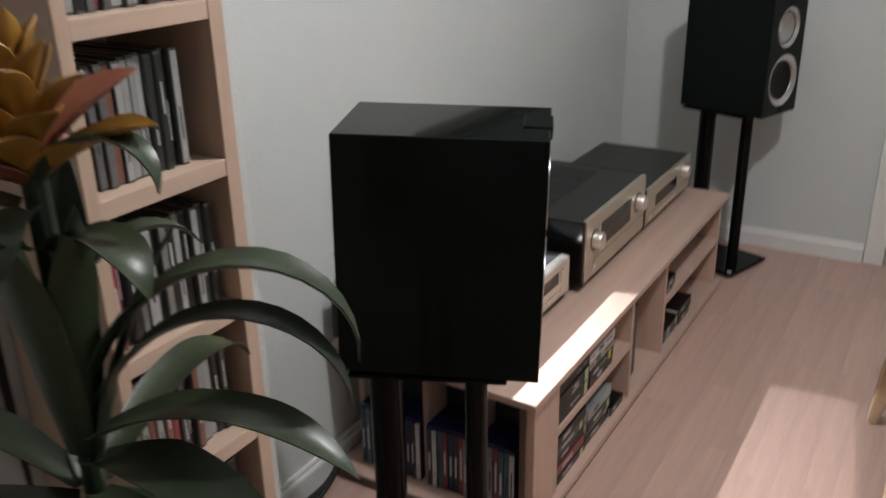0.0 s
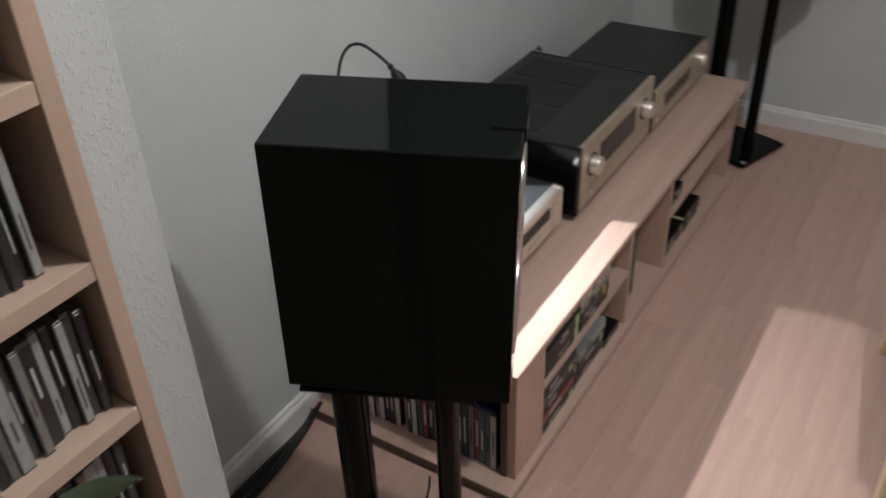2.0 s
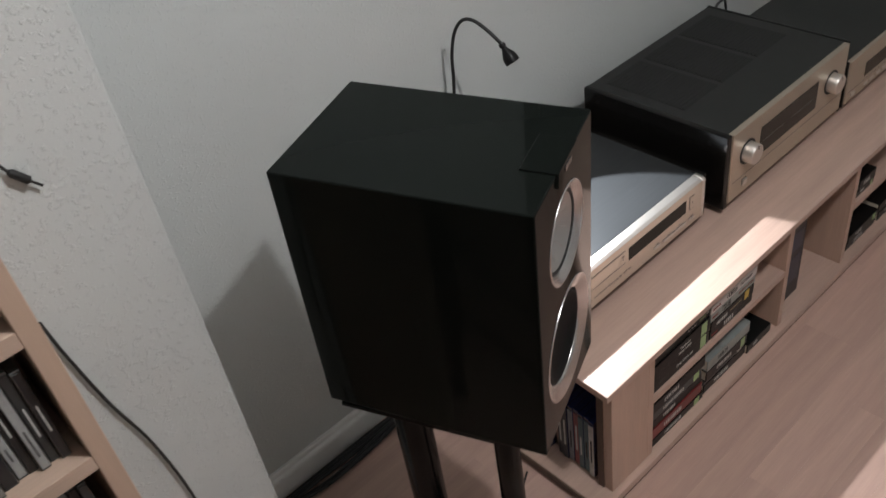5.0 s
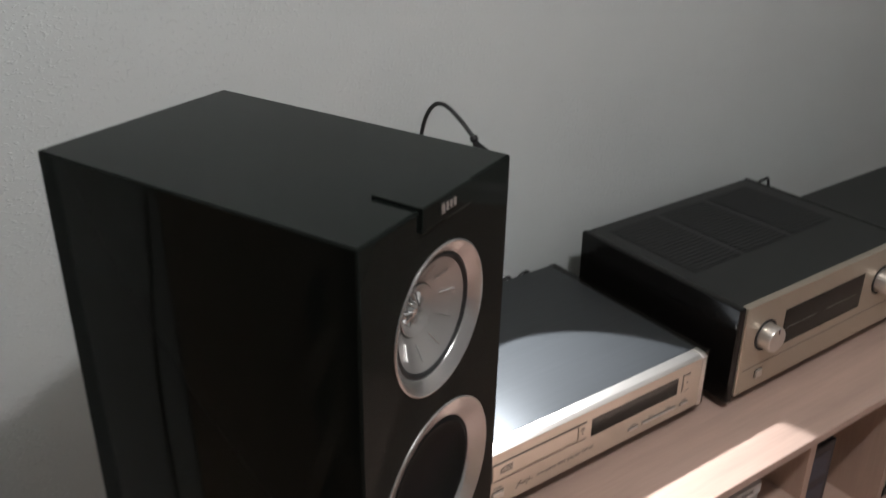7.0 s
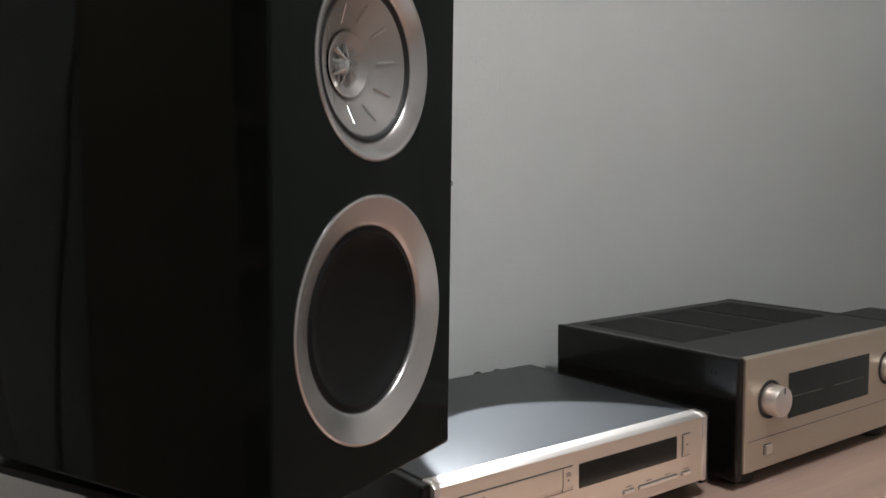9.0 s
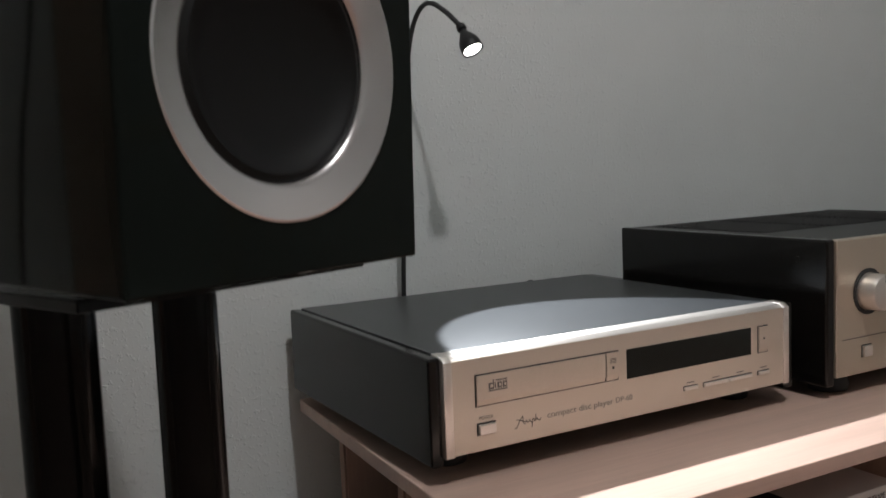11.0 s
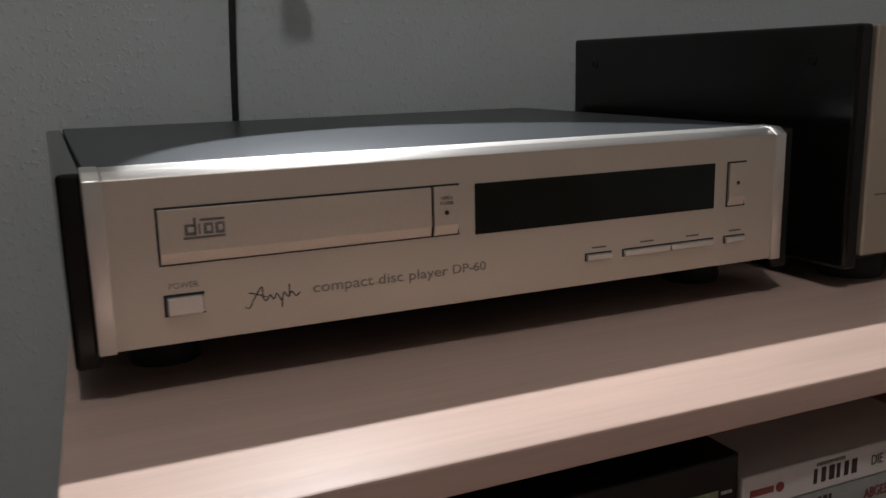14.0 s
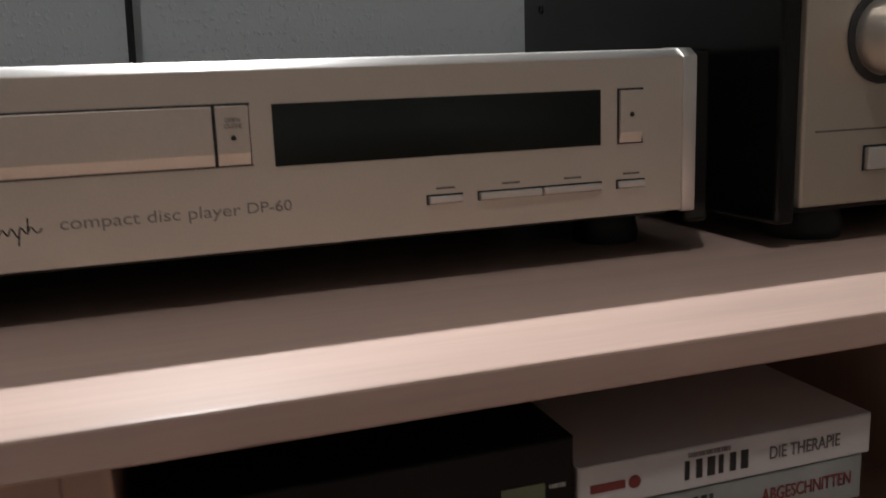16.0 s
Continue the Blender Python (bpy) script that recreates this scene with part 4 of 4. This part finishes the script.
def blade(azimuth, start, length, width, rise, droop, fold=0.22, twist=0.0, base=0.010, tipw=0.02, steps=18):
    """One strap leaf: a folded ribbon with thickness that rises at an angle and arches over under its weight."""
    bm = bmesh.new()
    a = radians(azimuth)
    out, side = Vector((math.cos(a), math.sin(a), 0)), Vector((-math.sin(a), math.cos(a), 0))
    p = Vector(start)
    ang = radians(rise)
    rows = []
    for i in range(steps + 1):
        t = i / steps
        w = width * (0.55 + 0.45 * min(1, t * 3)) * (1 - max(0, (t - 0.62) / 0.38) ** 1.8 * (1 - tipw)) * (1 + 0.05 * math.sin(9 * t + azimuth))
        d = out * math.cos(ang) + Vector((0, 0, math.sin(ang)))
        nrm = out * -math.sin(ang) + Vector((0, 0, math.cos(ang)))
        tw = side * math.cos(twist * t) + nrm * math.sin(twist * t)
        nn = nrm * math.cos(twist * t) - side * math.sin(twist * t)
        row = []
        for u in (-1, -0.55, 0, 0.55, 1):
            row.append(p + tw * (u * w / 2) + nn * (fold * w * (u * u) * (1 - 0.5 * t)))
        rows.append((row, nn))
        p = p + d * (length / steps)
        ang -= radians(droop) / steps * (0.35 + 1.3 * t)
    top = [[bm.verts.new(q) for q in r] for r, _ in rows]
    low = [[bm.verts.new(q - n * 0.0012) for q in r] for r, n in rows]
    for i in range(steps):
        for k in range(4):
            bm.faces.new((top[i][k], top[i][k + 1], top[i + 1][k + 1], top[i + 1][k]))
            bm.faces.new((low[i][k + 1], low[i][k], low[i + 1][k], low[i + 1][k + 1]))
        bm.faces.new((top[i][0], top[i + 1][0], low[i + 1][0], low[i][0]))
        bm.faces.new((top[i][4], low[i][4], low[i + 1][4], top[i + 1][4]))
    bm.faces.new(top[0] + low[0][::-1])
    bm.faces.new(top[-1][::-1] + low[-1])
    return bm


rl = random.Random(21)
LEAVES = [  # azimuth, height of the base, length, width, rise, droop
    (-60, 0.210, 0.321, 0.046, 65, 176), (-66, 0.190, 0.300, 0.032, 60, 165), (-76, 0.172, 0.252, 0.044, 30, 85), (-96, 0.150, 0.270, 0.050, 25, 95),
    (-74, 0.110, 0.300, 0.040, -4, 50), (-92, 0.339, 0.124, 0.040, 33, 127), (-30, 0.290, 0.130, 0.030, 60, 130), (-74, 0.393, 0.126, 0.034, 50, 161),
    (115, 0.160, 0.250, 0.040, 84, 14), (-100, 0.160, 0.230, 0.042, 82, 12), (30, 0.160, 0.250, 0.040, 84, 14), (-150, 0.160, 0.240, 0.040, 80, 18), (-55, 0.150, 0.220, 0.036, 74, 20), (165, 0.170, 0.250, 0.038, 84, 20),
    (150, 0.110, 0.300, 0.042, 22, 70), (185, 0.110, 0.310, 0.044, 16, 66), (100, 0.120, 0.280, 0.040, 25, 80), (60, 0.120, 0.290, 0.040, 30, 90), (15, 0.120, 0.290, 0.040, 24, 84), (215, 0.110, 0.300, 0.044, 12, 66),
    (250, 0.120, 0.290, 0.042, 18, 74), (130, 0.372, 0.085, 0.034, 16, 100), (165, 0.340, 0.090, 0.030, 30, 120), (215, 0.372, 0.085, 0.030, 14, 100),
]
for az, zb, ln, wd, ri, dr in LEAVES:
    r0 = 0.012
    part("leaf", blade(az, (r0 * math.cos(radians(az)), r0 * math.sin(radians(az)), zb - 0.02 + LOW), ln, wd, ri, dr, twist=rl.uniform(-0.25, 0.25)), rl.choice((LEAF, LEAFD, LEAF)), plant, "", True)
for k in range(21):
    t = k / 20
    az = k * 137.5 + 20
    long = 0.105 if k in (2, 5) else 0.066 - 0.006 * t
    part("bract", blade(az, (0.006 * math.cos(radians(az)), 0.006 * math.sin(radians(az)), 0.366 + 0.070 * t + LOW), long, 0.041 - 0.012 * t, 26 + 54 * t, 30 - 26 * t, 0.40, rl.uniform(-0.2, 0.2), steps=10), BRACTR if k in (0, 1, 3, 5) else BRACT, plant, "", True)

# ---- cables ----
CABLE = mat("black_cable", (0.012, 0.012, 0.012), 0.45)


def cable(points, radius, label):
    ob = thing("cable", label, "cable", points[0], 0, "loose cables")
    base = Vector(points[0])
    part("cord", tube([Vector(p) - base for p in points], radius, 8), CABLE, ob, "", True)
    return ob


for k in range(5):
    o = k * 0.011
    cable([(-0.53 + 0.02 * k, 0.392 - o * 0.5, 0.006 + 0.003 * (k % 2)), (-0.36, 0.394 - o, 0.006 + 0.005 * (k % 3)), (-0.22, 0.392 - o * 0.8, 0.008 + 0.003 * (k % 2)), (-0.10, 0.388 - 0.006 * k, 0.010 + 0.004 * k), (-0.048, 0.386 - 0.008 * k, 0.03 + 0.012 * k)], 0.0045, "black cable lying on the floor along the skirting board")
cable([(-0.06, 0.05, 0.005), (-0.10, 0.03, 0.004), (-0.15, 0.02, 0.004), (-0.175, 0.06, 0.004)], 0.0022, "thin black cable on the floor beside the stand")
cable([(0.345, 0.398, 0.372), (0.355, 0.399, 0.44), (0.366, 0.400, 0.473), (0.380, 0.399, 0.484), (0.393, 0.398, 0.472), (0.405, 0.399, 0.474), (0.420, 0.398, 0.483), (0.436, 0.398, 0.475), (0.446, 0.398, 0.450), (0.452, 0.398, 0.40)], 0.0035, "black signal cable behind the disc player")
cable([(1.09, 0.38, 0.372), (1.095, 0.385, 0.46), (1.110, 0.39, 0.508), (1.13, 0.388, 0.518), (1.150, 0.388, 0.508), (1.165, 0.385, 0.40)], 0.0035, "black signal cable behind the amplifier")
jack = cable([(-0.748, 0.060, 1.245), (-0.730, 0.064, 1.205), (-0.712, 0.068, 1.178), (-0.699, 0.069, 1.155), (-0.690, 0.069, 1.136)], 0.0018, "thin black cord with a jack plug hanging on the wall")
plug = lathe([(0, 0.0), (0.0030, 0.0), (0.0048, -0.004), (0.0048, -0.022), (0.003, -0.024), (0.0015, -0.025), (0.0015, -0.038), (0, -0.039)], "z", (0, 0, 0), 16)
bmesh.ops.transform(plug, verts=plug.verts, matrix=Matrix.Translation((0.0585, 0.009, -0.110)) @ Matrix.Rotation(radians(-38), 4, "Y"))
part("jack_plug", plug, RUBBER, jack, "black plug with a metal pin", True)
cable([(-0.735, 0.068, 0.96), (-0.728, 0.070, 0.90), (-0.712, 0.070, 0.80), (-0.690, 0.070, 0.70), (-0.676, 0.069, 0.55), (-0.680, 0.066, 0.30), (-0.70, 0.055, 0.085), (-0.69, 0.04, 0.004)], 0.0022, "thin black cord hanging down the projecting wall")
for k in range(3):
    w = (0.0, 0.012, -0.016)[k]
    cable([(TX0 - 0.003, 0.020 + w, 1.90), (TX0 - 0.004, 0.012 + w, 1.55), (TX0 - 0.005, 0.024 - w, 1.38), (TX0 - 0.004, 0.006 + w, 1.28), (TX0 - 0.006, 0.020 + w * 0.5, 1.19), (TX0 - 0.012, 0.048 - w, 1.12), (TX0 - 0.018 - 0.006 * k, 0.066, 1.02), (TX0 - 0.02, 0.066, 0.60), (TX0 - 0.02, 0.050, 0.10)], 0.0024, "thin black cable hanging beside the disc rack")

# ---- floor planks ----
PL, PW = 0.62, 0.066
strip_meshes = {}


def strip_mesh(length, width):
    key = (round(length, 3), round(width, 3))
    if key not in strip_meshes:
        bm = box((0, 0, -0.004), (length - 0.0002, width - 0.0002, 0.0))
        me = bpy.data.meshes.new("plank")
        bm.to_mesh(me)
        bm.free()
        me.materials.append(PLANK)
        strip_meshes[key] = me
    return strip_meshes[key]


rf = random.Random(4)
far = bmesh.new()
y = FRONT_W
while y < BACK - 0.001:
    wd = min(PW, BACK - y)
    stop = RIGHT + 0.12 if -1.55 < y < -0.66 else RIGHT
    x = LEFT_W - rf.uniform(0, 0.6)
    while x < stop:
        x0, x1 = max(x, LEFT_W), min(x + PL, stop)
        if x1 - x0 > 0.005:
            if x1 > -1.1 and y > -1.45:
                ob = new("plank", strip_mesh(x1 - x0, wd))
                ob.parent = floor
                ob.location = (x0, y, 0)
            else:
                box((x0, y, -0.004), (x1 - 0.0002, y + wd - 0.0002, 0), bm=far)
        x += PL
    y += PW
tagged(part("far_planks", far, PLANK, floor), kind="stuff")
